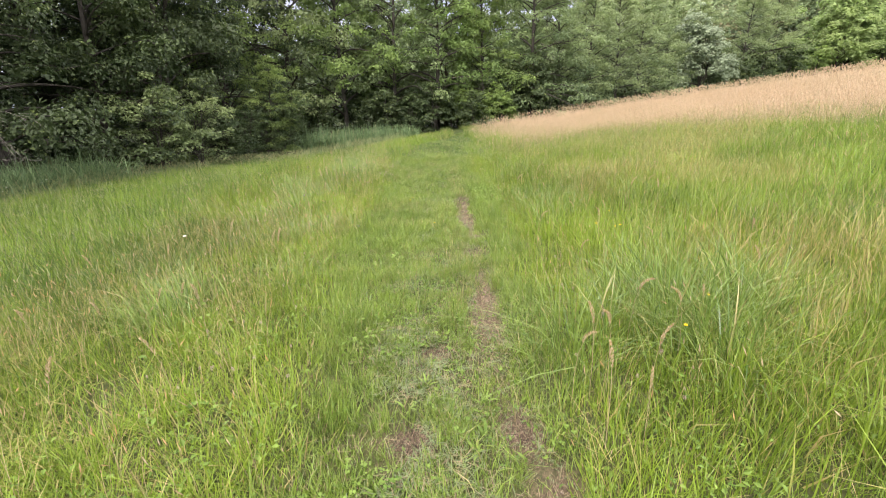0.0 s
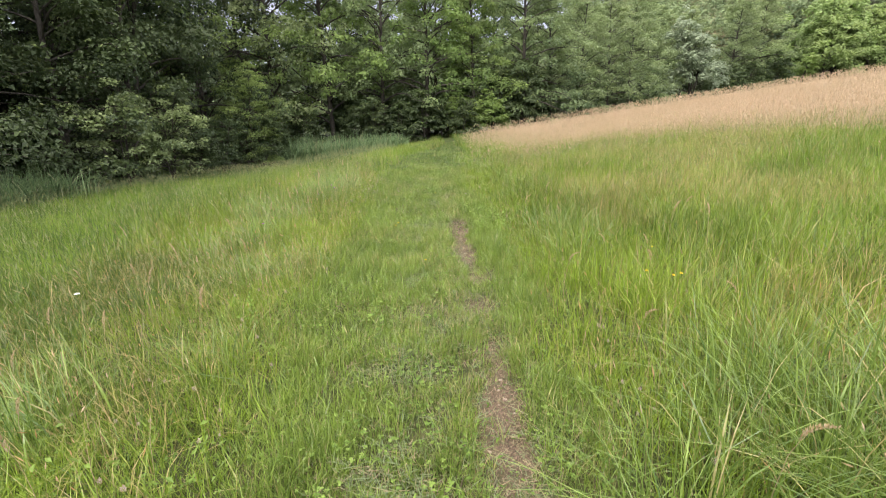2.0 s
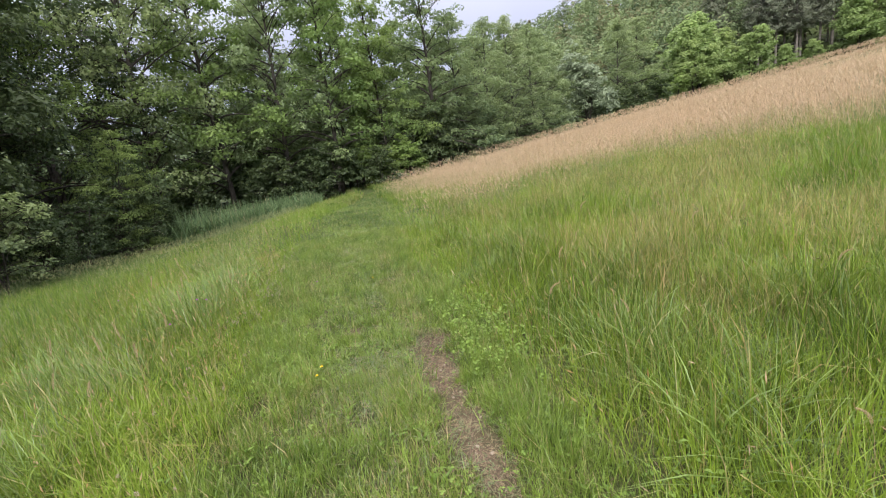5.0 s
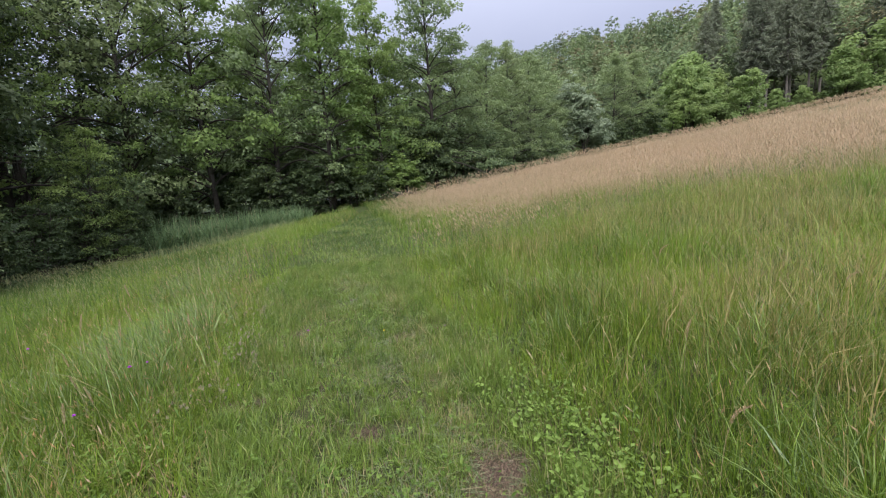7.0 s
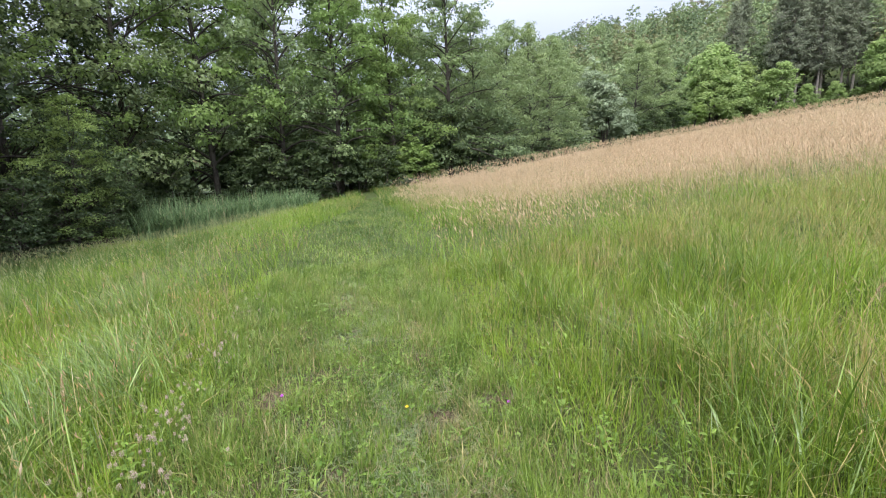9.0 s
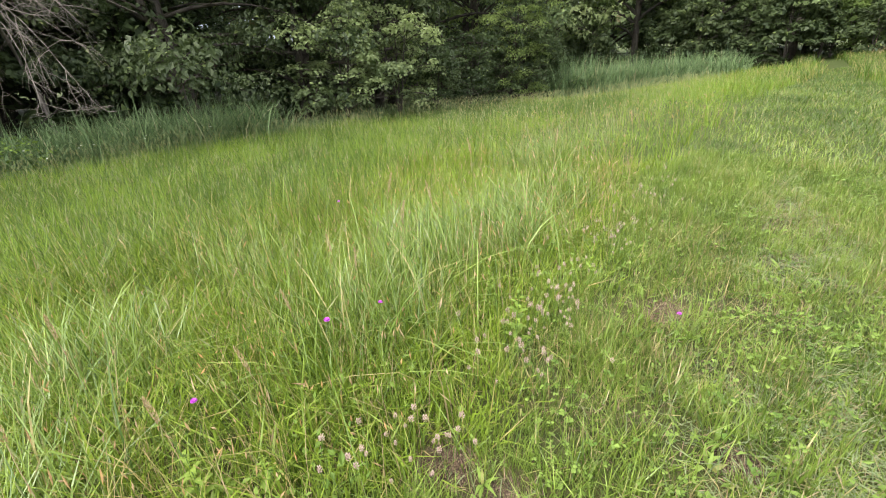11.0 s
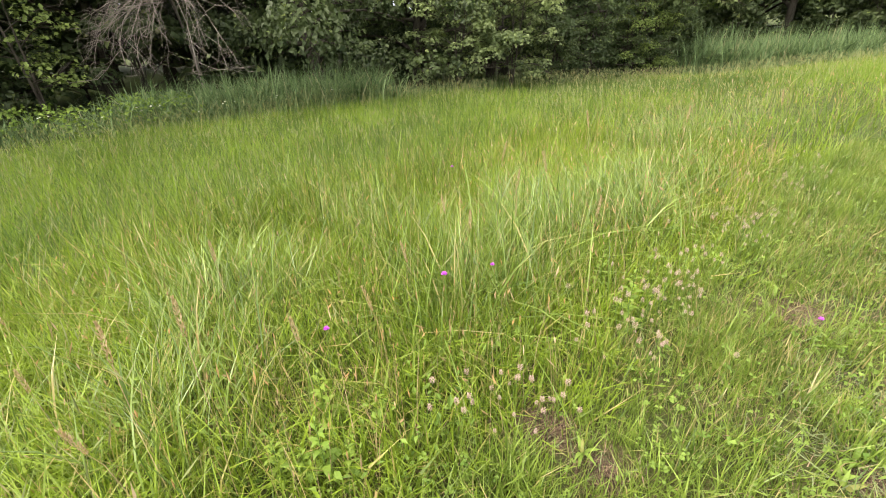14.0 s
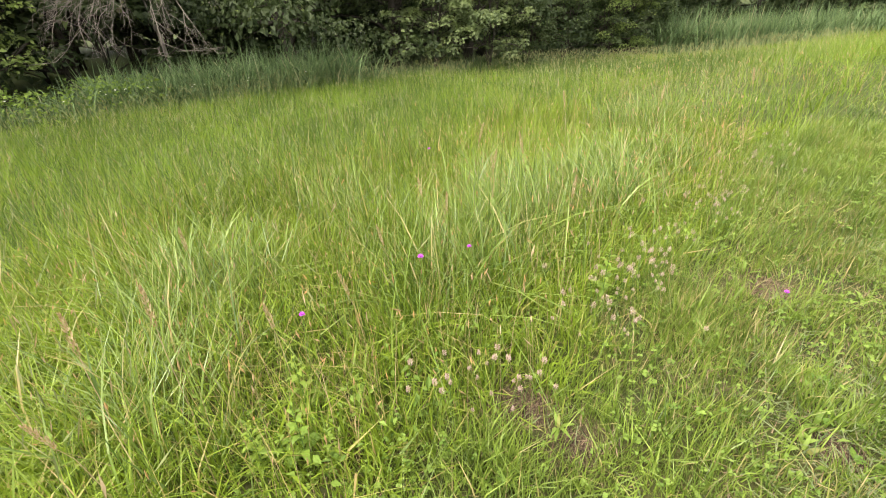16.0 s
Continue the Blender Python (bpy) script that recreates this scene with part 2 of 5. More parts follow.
def land(x, y):
    x, y = np.asarray(x, float), np.asarray(y, float)
    z = -0.07 - 0.85 * (1 - np.exp(-np.clip(-x - 1.2, 0, 60) / 9))
    z = z + 0.125 * np.where(x > 20, np.minimum(x, 75) - 2.5, np.log1p(np.exp(np.minimum(x, 25) - 2.5)))
    z = z - 0.44 * smooth(12, 32, y) * smooth(1, 5, x)
    z = z - smooth(33, 55, y) * 1.9 * smooth(-6, 6, x)
    z = z - 0.3 * smooth(8, 20, y) * smooth(-2, -7, x)
    z = z - 0.62 * smooth(17, 28, y) * smooth(5.0, -2.5, x)
    s = 0.7 * x + 0.7 * y
    z = z + 0.30 * (0.92 + 0.16 * smooth(70, 140, x)) * np.clip(s - 98, 0, 140) * smooth(-60, 40, x)
    z = z + 0.03 * (patchy(x, y, 1.7, 1) - 0.5) + 0.12 * (patchy(x, y, 9, 2) - 0.5) * smooth(3, 12, np.abs(x))
    return z - 0.025 * bareness(x, y)


class Bag:
    """Gathers vertices and faces, and turns them into one mesh."""

    def __init__(self):
        self.v, self.q, self.t, self.tone, self.dry, self.n = [], [], [], [], [], 0

    def add(self, v, quads=None, tris=None, tone=0.5, dry=0.0):
        v = np.asarray(v, float).reshape(-1, 3)
        self.v.append(v)
        self.tone.append(np.broadcast_to(tone, (len(v),)))
        self.dry.append(np.broadcast_to(dry, (len(v),)))
        if quads is not None:
            self.q.append(np.asarray(quads).reshape(-1, 4) + self.n)
        if tris is not None:
            self.t.append(np.asarray(tris).reshape(-1, 3) + self.n)
        self.n += len(v)

    def mesh(self, name, material, smooth_faces=False):
        v = np.concatenate(self.v)
        q = np.concatenate(self.q) if self.q else np.zeros((0, 4), int)
        t = np.concatenate(self.t) if self.t else np.zeros((0, 3), int)
        me = bpy.data.meshes.new(name)
        me.vertices.add(len(v))
        me.vertices.foreach_set("co", v.astype(np.float32).ravel())
        loops = np.concatenate([q.ravel(), t.ravel()]).astype(np.int32)
        me.loops.add(len(loops))
        me.loops.foreach_set("vertex_index", loops)
        me.polygons.add(len(q) + len(t))
        me.polygons.foreach_set("loop_start", np.concatenate([np.arange(len(q)) * 4, len(q) * 4 + np.arange(len(t)) * 3]).astype(np.int32))
        me.polygons.foreach_set("use_smooth", np.full(len(q) + len(t), smooth_faces))
        me.materials.append(material)
        for key, data in (("tone", self.tone), ("dry", self.dry)):
            me.attributes.new(key, "FLOAT", "POINT").data.foreach_set("value", np.concatenate(data).astype(np.float32))
        me.update(calc_edges=True)
        return me


def blades(bag, base, length, width, heading, bend, tone, dry, rows=2, twist=None, arch=1.8):
    """Grass blades that taper and arch over: each rows - 1 quads and a tip."""
    n = len(base)
    face = heading + math.pi / 2 + (rng.normal(0, 0.6, n) if twist is None else twist)
    out = np.stack([np.cos(heading), np.sin(heading), np.zeros(n)], 1)
    side = np.stack([np.cos(face), np.sin(face), np.zeros(n)], 1)
    k = 2 * rows + 1
    v = np.zeros((n, k, 3))
    for i in range(rows + 1):
        s = i / rows
        mid = base + (length * bend * s ** arch)[:, None] * out
        mid[:, 2] += length * (s - 0.42 * np.minimum(bend, 1.4) ** 1.5 * s ** 2.2)
        if i == rows:
            v[:, 2 * rows] = mid
        else:
            w = (width * (0.75 if i == 0 else 1.0 - 0.35 * s))[:, None] * 0.5
            v[:, 2 * i], v[:, 2 * i + 1] = mid - side * w, mid + side * w
    at = np.arange(n)[:, None] * k
    quads = np.concatenate([at + np.array([2 * i, 2 * i + 1, 2 * i + 3, 2 * i + 2]) for i in range(rows - 1)]) if rows > 1 else None
    bag.add(v, quads, at + np.array([2 * rows - 2, 2 * rows - 1, 2 * rows]), np.repeat(tone, k), np.repeat(dry, k))


def mixed_blades(bag, share, base, length, width, heading, bend, tone, dry):
    """Blades of which a share, by chance, are plain straight spears."""
    plain = rng.random(len(base)) < share
    for pick, rows in ((plain, 1), (~plain, 2)):
        k = 1.35 if rows == 1 else 1.0
        blades(bag, base[pick], length[pick], width[pick] * k, heading[pick], bend[pick] * (0.75 if rows == 1 else 1.0), tone[pick], dry[pick], rows)


def scatter(count, x0, x1, y0, y1, keep, tuft=0.0, per=6):
    """Places on the land, in tufts, thinned by keep(x, y)."""
    m = max(1, count // per) if tuft else count
    x, y = rng.uniform(x0, x1, m), rng.uniform(y0, y1, m)
    if tuft:
        x, y = np.repeat(x, per) + rng.normal(0, tuft, m * per), np.repeat(y, per) + rng.normal(0, tuft, m * per)
    ok = rng.random(len(x)) < keep(x, y)
    x, y = x[ok], y[ok]
    return np.stack([x, y, land(x, y) - 0.008], 1)


def tufted(count, x0, x1, y0, y1, keep, spread, per):
    """Places in tufts, the way that each blade leans out of its tuft, and a shade that the tuft shares."""
    m = max(1, count // per)
    cx, cy = rng.uniform(x0, x1, m), rng.uniform(y0, y1, m)
    wide = spread * rng.uniform(0.5, 1.6, m)
    dx, dy = rng.normal(0, 1, (m, per)) * wide[:, None], rng.normal(0, 1, (m, per)) * wide[:, None]
    shade = np.repeat(rng.normal(0, 1, m), per)
    out = (np.arctan2(dy, dx) + rng.normal(0, 0.6, (m, per))).ravel()
    ok = np.repeat(rng.random(m) < keep(cx, cy), per)
    x, y, out, shade = (cx[:, None] + dx).ravel()[ok], (cy[:, None] + dy).ravel()[ok], out[ok], shade[ok]
    ok = bareness(x, y) < rng.uniform(0.12, 0.6, len(x))
    x, y = x[ok], y[ok]
    return np.stack([x, y, land(x, y) - 0.008], 1), out[ok], shade[ok]


def stuff(name, bag, material, label, category):
    return tagged(new(name, bag.mesh(name, material)), label, category, kind="stuff")


def part(name, me, parent, label=""):
    ob = new(name, me)
    ob.parent = parent
    return tagged(ob, label)


# ---- the ground ----
def axis(*runs):
    return np.unique(np.round(np.concatenate([np.arange(a, b, s) for a, b, s in runs]), 3))


gx = axis((-1600, -200, 200), (-200, -40, 20), (-40, -12, 2), (-12, -1.6, 0.4), (-1.6, 1.2, 0.06), (1.2, 14, 0.4), (14, 60, 2), (60, 320, 8), (320, 1800, 160))
gy = axis((-1600, -200, 200), (-200, -20, 20), (-20, 0, 1), (0, 13, 0.15), (13, 40, 0.6), (40, 80, 2), (80, 320, 8), (320, 1800, 160))
X, Y = np.meshgrid(gx, gy)
ground_bag = Bag()
nx, ny = len(gx), len(gy)
cell = (np.arange(ny - 1)[:, None] * nx + np.arange(nx - 1)[None, :]).ravel()[:, None]
ground_bag.add(np.stack([X.ravel(), Y.ravel(), land(X, Y).ravel()], 1), cell + np.array([0, 1, nx + 1, nx]))
ground_mesh = ground_bag.mesh("ground", M_EARTH, True)
ground_mesh.attributes.new("bare", "FLOAT", "POINT").data.foreach_set("value", bareness(X, Y).ravel().astype(np.float32))
ground_mesh.attributes.new("sward", "FLOAT", "POINT").data.foreach_set("value", (0.35 + 0.4 * np.maximum(np.maximum(smooth(-3.2, -5, X), smooth(2.8, 4.6, X)), np.maximum(smooth(1.6, 0, Y), smooth(11.5, 14, Y)))).ravel().astype(np.float32))
tagged(new("ground", ground_mesh), "sloping meadow ground with a narrow trodden earth track", "ground", kind="structure")


# ---- trees ----
def tube(bag, points, radii, sides=6):
    p = np.asarray(points, float)
    d = np.gradient(p, axis=0)
    d /= np.linalg.norm(d, axis=1)[:, None] + 1e-9
    ref = np.where(np.abs(d[:, 2:3]) > 0.9, np.array([[1.0, 0, 0]]), np.array([[0, 0, 1.0]]))
    a = np.cross(d, ref)
    a /= np.linalg.norm(a, axis=1)[:, None] + 1e-9
    b = np.cross(d, a)
    ang = np.arange(sides) * 2 * math.pi / sides
    v = p[:, None] + np.asarray(radii)[:, None, None] * (np.cos(ang)[None, :, None] * a[:, None] + np.sin(ang)[None, :, None] * b[:, None])
    r = np.arange(len(p) - 1)[:, None] * sides
    i = np.arange(sides)[None, :]
    j = (i + 1) % sides
    bag.add(v, np.stack([r + i, r + j, r + sides + j, r + sides + i], -1).reshape(-1, 4))


def leaves(bag, at, size, tone, dry=0.0, flat=0.7, narrow=0.36, up=None, plain=False):
    """One leaf at each place, mostly facing the sky or along up; folded along its rib, or a plain blade for far crowns."""
    n = len(at)
    up = rng.normal(0, flat, (n, 3)) + (np.array([0, 0, 1.0]) if up is None else up)
    up /= np.linalg.norm(up, axis=1)[:, None] + 1e-9
    d = np.cross(up, rng.normal(0, 1, (n, 3)))
    d /= np.linalg.norm(d, axis=1)[:, None] + 1e-9
    s = np.cross(up, d)
    L = (size * rng.uniform(0.65, 1.3, n))[:, None]
    tone, dry = np.broadcast_to(tone, (n,)), np.broadcast_to(dry, (n,))
    if plain:
        v = np.stack([at - d * L * 0.45 - s * L * narrow, at + s * L * narrow * 1.2 - d * L * 0.2, at + d * L * 0.62], 1)
        bag.add(v, None, np.arange(n)[:, None] * 3 + np.arange(3), np.repeat(tone, 3), np.repeat(dry, 3))
        return
    v = np.stack([at - d * L * 0.5, at + s * L * narrow + up * L * 0.1, at + d * L * 0.5 - up * L * 0.12, at - s * L * narrow + up * L * 0.1], 1)
    bag.add(v, np.arange(n)[:, None] * 4 + np.arange(4), None, np.repeat(tone, 4), np.repeat(dry, 4))


def clumps(bag, centres, radii, tones, count, leaf, flatness=0.62, plain=False, dry=0.0, stray=0.35):
    """Leaf clumps: ragged shells of leaves that face outward and up, thinner below."""
    centres, radii, tones = np.asarray(centres), np.asarray(radii), np.asarray(tones)
    pick = rng.choice(len(centres), count, p=radii ** 2 / (radii ** 2).sum())
    out = rng.normal(0, 1, (count, 3))
    out /= np.linalg.norm(out, axis=1)[:, None]
    out[:, 2] = np.where(out[:, 2] < -0.35, -out[:, 2], out[:, 2])
    bulge = 1 + 0.3 * np.sin(3.1 * out[:, 0] * 2 + pick * 1.7) * np.cos(2.7 * out[:, 1] * 2 + pick * 0.9)
    r = radii[pick] * bulge * (1 - stray * rng.random(count) ** 1.4)
    at = centres[pick] + out * r[:, None] * np.array([1, 1, flatness])
    at[:, 2] = np.maximum(at[:, 2], 0.05)
    # leaves get a lighter tone towards the clump's top
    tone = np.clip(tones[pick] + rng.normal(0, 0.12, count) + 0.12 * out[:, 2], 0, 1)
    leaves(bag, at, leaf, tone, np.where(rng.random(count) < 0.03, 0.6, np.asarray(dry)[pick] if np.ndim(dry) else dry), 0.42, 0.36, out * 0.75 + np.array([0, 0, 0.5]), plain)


def tree_meshes(height, radius, clear, limbs, count, leaf, shape, lift=0.45, per=4, stems=1, clump=(0.4, 0.8), material=None, twigs=True, plain=False, flatness=0.62, bark=None):
    """Trunk with limbs and twigs, and a crown of leaf clumps along them. shape(t): crown width over its height, 0 to 1."""
    wood, crown = Bag(), Bag()
    spots, tones, sizes = [], [], []
    for k in range(stems):
        lean = rng.normal(0, 0.03 + 0.1 * (stems > 1), 2)
        h = height * (1 - 0.13 * k)
        zs = np.linspace(-0.25, h, 12)
        wob = np.cumsum(rng.normal(0, 0.014 * height / 12, (12, 2)), 0)
        line = np.stack([lean[0] * zs + wob[:, 0], lean[1] * zs + wob[:, 1], zs], 1)
        r0 = 0.0125 * height
        tube(wood, line, np.maximum(r0 * (1 - np.linspace(0, 1, 12)) ** 0.8, 0.012) * np.where(zs < 0.1, 1.3, 1), 8)
        for i in range(limbs // stems):
            t = ((i + rng.random()) / (limbs // stems)) ** 0.9
            z = clear + (h - clear) * t * 0.98
            root = np.array([np.interp(z, zs, line[:, 0]), np.interp(z, zs, line[:, 1]), z])
            az = i * 2.4 + rng.normal(0, 0.5)
            L = radius * shape(t) * rng.uniform(0.55, 1.22)
            el = lift * rng.uniform(0.3, 1.7) + 0.5 * t
            s = np.linspace(0, 1, 6)
            turn = az + rng.normal(0, 0.4) * s
            p = root + np.stack([np.cos(turn) * L * s * math.cos(el), np.sin(turn) * L * s * math.cos(el), L * (math.sin(el) * s - 0.4 * (1 - 0.7 * t) * s ** 2)], 1)
            p[:, 2] = np.maximum(p[:, 2], 0.15)
            tube(wood, p, np.maximum(r0 * 0.42 * (1 - t * 0.6) * (1 - s) ** 0.9, 0.007), 4)
            light = rng.uniform(0, 1)
            for j in range(per):
                u = 0.22 + 0.78 * (j + rng.random()) / per
                b = np.array([np.interp(u, s, p[:, c]) for c in range(3)])
                ta = az + (1 if j % 2 else -1) * rng.uniform(0.2, 1.3)
                tl = max(0.3, L * (0.5 - 0.25 * u)) * rng.uniform(0.6, 1.3)
                e = b + np.array([math.cos(ta) * tl, math.sin(ta) * tl, tl * rng.uniform(-0.55, 0.75)])
                if twigs:
                    tube(wood, [b, (b + e) / 2 + [0, 0, 0.05 * tl], e], [0.014, 0.009, 0.004], 3)
                spots.append(e)
                sizes.append(rng.uniform(*clump) * (1 - 0.35 * t) * rng.choice((0.7, 1.0, 1.25)))
                # clumps differ by limb and get lighter up the crown
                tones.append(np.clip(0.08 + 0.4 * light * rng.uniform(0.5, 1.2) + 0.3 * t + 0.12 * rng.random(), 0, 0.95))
        spots.append(line[-1])
        sizes.append(clump[0])
        tones.append(0.7)
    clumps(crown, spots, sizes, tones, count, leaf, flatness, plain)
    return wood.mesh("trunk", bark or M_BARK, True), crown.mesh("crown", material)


def round_crown(t):
    return (0.75 + 0.55 * math.sin(math.pi * min(1, t * 1.05 + 0.12))) * (1 - 0.72 * t ** 2.2) * 0.95


def skirted(t):
    return (1.0 - 0.12 * t) * (1 - t ** 3 * 0.75) * (0.86 + 0.14 * math.sin(9 * t))


def spire(t):
    return 0.12 + (1 - t) ** 0.75 * 0.95


def plant_tree(meshes, x, y, turn, size, label, category, name, group="", sink=0.0):
    ob = new(name)
    ob.matrix_basis = Matrix.Translation((x, y, float(land(x, y)) - sink)) @ Matrix.Rotation(turn, 4, "Z") @ Matrix.Diagonal((size[0], size[0], size[1], 1))
    part("trunk", meshes[0], ob)
    part("crown", meshes[1], ob)
    return tagged(ob, label, category, group)


# thicket of broadleaf trees along the lower edge of the meadow
rng = np.random.default_rng(101)
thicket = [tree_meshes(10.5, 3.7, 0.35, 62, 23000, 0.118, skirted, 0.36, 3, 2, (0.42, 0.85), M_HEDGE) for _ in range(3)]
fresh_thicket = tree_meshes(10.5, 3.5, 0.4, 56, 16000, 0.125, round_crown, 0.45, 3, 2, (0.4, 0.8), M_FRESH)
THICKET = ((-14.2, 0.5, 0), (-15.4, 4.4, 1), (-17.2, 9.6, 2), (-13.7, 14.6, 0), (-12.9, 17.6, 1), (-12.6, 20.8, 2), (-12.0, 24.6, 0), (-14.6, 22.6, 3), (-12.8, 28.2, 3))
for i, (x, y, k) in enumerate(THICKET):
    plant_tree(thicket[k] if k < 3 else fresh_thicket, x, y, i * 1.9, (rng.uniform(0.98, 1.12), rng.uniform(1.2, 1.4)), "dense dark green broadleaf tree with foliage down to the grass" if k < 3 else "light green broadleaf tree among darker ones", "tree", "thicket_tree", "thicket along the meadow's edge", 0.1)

plant_tree(fresh_thicket, -9.5, 25.4, 0.7, (0.5, 0.52), "young light green broadleaf tree at the reed bed's end", "tree", "thicket_tree", "thicket along the meadow's edge", 0.1)

# tall alders behind the thicket and the reeds
rng = np.random.default_rng(102)
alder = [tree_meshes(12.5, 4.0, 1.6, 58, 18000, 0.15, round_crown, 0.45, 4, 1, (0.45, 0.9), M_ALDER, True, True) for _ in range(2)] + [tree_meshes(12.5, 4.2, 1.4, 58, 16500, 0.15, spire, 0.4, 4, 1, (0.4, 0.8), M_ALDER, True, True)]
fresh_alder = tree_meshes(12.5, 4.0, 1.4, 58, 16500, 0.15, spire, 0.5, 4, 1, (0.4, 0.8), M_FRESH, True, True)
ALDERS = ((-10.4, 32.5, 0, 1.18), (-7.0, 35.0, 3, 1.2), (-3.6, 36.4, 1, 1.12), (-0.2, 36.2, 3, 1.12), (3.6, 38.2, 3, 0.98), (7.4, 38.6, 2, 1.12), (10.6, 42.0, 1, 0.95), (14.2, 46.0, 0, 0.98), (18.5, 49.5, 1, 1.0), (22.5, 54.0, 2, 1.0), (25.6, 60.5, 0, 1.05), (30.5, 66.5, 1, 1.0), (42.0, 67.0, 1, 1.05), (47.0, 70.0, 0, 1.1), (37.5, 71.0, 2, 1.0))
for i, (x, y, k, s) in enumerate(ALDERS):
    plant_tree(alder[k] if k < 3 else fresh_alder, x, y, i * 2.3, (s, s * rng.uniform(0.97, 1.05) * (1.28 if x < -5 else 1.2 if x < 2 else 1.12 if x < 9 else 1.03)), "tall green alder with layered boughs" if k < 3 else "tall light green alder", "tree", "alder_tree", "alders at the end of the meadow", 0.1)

# a second rank, seen through the gaps
rng = np.random.default_rng(103)
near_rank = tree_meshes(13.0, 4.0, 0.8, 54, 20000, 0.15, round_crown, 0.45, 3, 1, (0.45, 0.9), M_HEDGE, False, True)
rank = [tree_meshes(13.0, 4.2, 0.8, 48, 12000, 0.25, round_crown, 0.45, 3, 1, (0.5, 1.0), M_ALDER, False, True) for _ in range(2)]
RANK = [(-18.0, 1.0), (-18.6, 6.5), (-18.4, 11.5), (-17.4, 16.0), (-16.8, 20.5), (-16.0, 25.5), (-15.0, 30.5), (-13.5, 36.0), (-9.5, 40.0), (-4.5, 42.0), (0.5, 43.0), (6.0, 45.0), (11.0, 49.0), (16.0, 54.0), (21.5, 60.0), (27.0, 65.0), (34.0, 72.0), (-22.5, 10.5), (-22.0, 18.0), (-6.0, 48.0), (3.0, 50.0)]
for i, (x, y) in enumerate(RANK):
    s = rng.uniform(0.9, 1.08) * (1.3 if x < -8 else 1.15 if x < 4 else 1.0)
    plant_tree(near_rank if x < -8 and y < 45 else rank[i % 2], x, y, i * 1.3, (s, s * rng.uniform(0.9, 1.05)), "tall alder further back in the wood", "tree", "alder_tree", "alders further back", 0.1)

# undergrowth at the feet of the alders
rng = np.random.default_rng(104)
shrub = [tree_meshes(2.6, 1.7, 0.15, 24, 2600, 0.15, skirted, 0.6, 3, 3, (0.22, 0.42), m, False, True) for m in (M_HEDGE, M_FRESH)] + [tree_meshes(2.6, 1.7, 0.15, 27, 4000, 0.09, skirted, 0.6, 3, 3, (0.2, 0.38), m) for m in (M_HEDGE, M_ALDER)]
EDGE_SHRUBS = ((-8.9, 26.4), (-10.7, 17.4), (-10.0, 19.0), (-9.9, 20.8), (-9.7, 22.6), (-9.3, 24.8), (-9.4, 27.2))
# the first few are added deep in the wood to close gaps onto bright ground
WOOD_SHRUBS = ((-18.6, 9.2), (-19.2, 12.6), (-18.2, 14.8), (-19.6, 5.6), (-18.6, 17.2), (-17.2, 12.2), (-0.4, 33.9), (2.4, 34.0), (7.2, 37.6), (-3.6, 33.4), (35.5, 62.5), (38.0, 63.0), (41.0, 63.5), (45.0, 66.0), (50.0, 68.5), (-16.5, 33.5), (-6.5, 37.5), (-1.5, 38.5), (12.5, 44.0), (16.5, 48.5), (20.5, 52.5), (24.0, 57.5), (28.5, 62.0), (-9.4, 29.4), (-8.0, 31.4), (-5.2, 33.6), (-2.2, 34.2), (0.8, 34.6), (5.6, 37.0), (-12.0, 29.5), (9.5, 40.5), (-17.0, 10.5), (-17.0, 7.0), (-10.5, 37.5), (-4.0, 39.0), (1.5, 39.5), (-13.0, 33.0), (-16.0, 14.0))
BRIGHT_SHRUBS = ((54.0, 69.0), (3.2, 34.8), (2.0, 35.4), (4.6, 35.6))
SHRUBS = [(x, y, k) for k, sites in ((2, EDGE_SHRUBS), (0, WOOD_SHRUBS), (1, BRIGHT_SHRUBS)) for x, y in sites]
for i, (x, y, k) in enumerate(SHRUBS):
    s = rng.uniform(0.85, 1.25) * (1.5 if y > 36 or x < -15.9 else 1.0)
    # edge shrubs between y 15 and 20 take the paler alder leaf
    plant_tree(shrub[3 if k == 2 and 15 < y < 20 else k], x, y, i * 1.7, (s, s), "low bushy shrub at the wood's edge" if k != 1 else "bright green bush in front of the alders", "shrub", "shrub", "shrubs at the wood's edge", 0.05)

# thin young tree whose light leaves hang before the dark thicket
rng = np.random.default_rng(121)
sapling = tree_meshes(3.6, 1.2, 0.8, 16, 1100, 0.10, round_crown, 0.6, 3, 2, (0.2, 0.38), M_FRESH)
plant_tree(sapling, -13.7, 8.0, 0.9, (1, 1), "thin young tree with sparse yellowish green leaves", "tree", "sapling", "", 0.1)

# silvery willow, and fresh trees at the foot of the hill with sunlight put into their leaf colour
rng = np.random.default_rng(105)
willow = tree_meshes(9.0, 3.6, 0.4, 52, 13000, 0.24, lambda t: 1.0 - 0.5 * t ** 2, 0.8, 3, 4, (0.5, 0.95), M_WILLOW, False, True, 0.8)
plant_tree(willow, 33.4, 60.6, 0.4, (1.12, 1.08), "silvery grey-green willow with a domed crown", "tree", "willow_tree")
bright = tree_meshes(8.5, 3.6, 0.3, 44, 8000, 0.32, round_crown, 0.6, 3, 2, (0.55, 1.1), M_LIT_FRESH, False, True, 0.75)
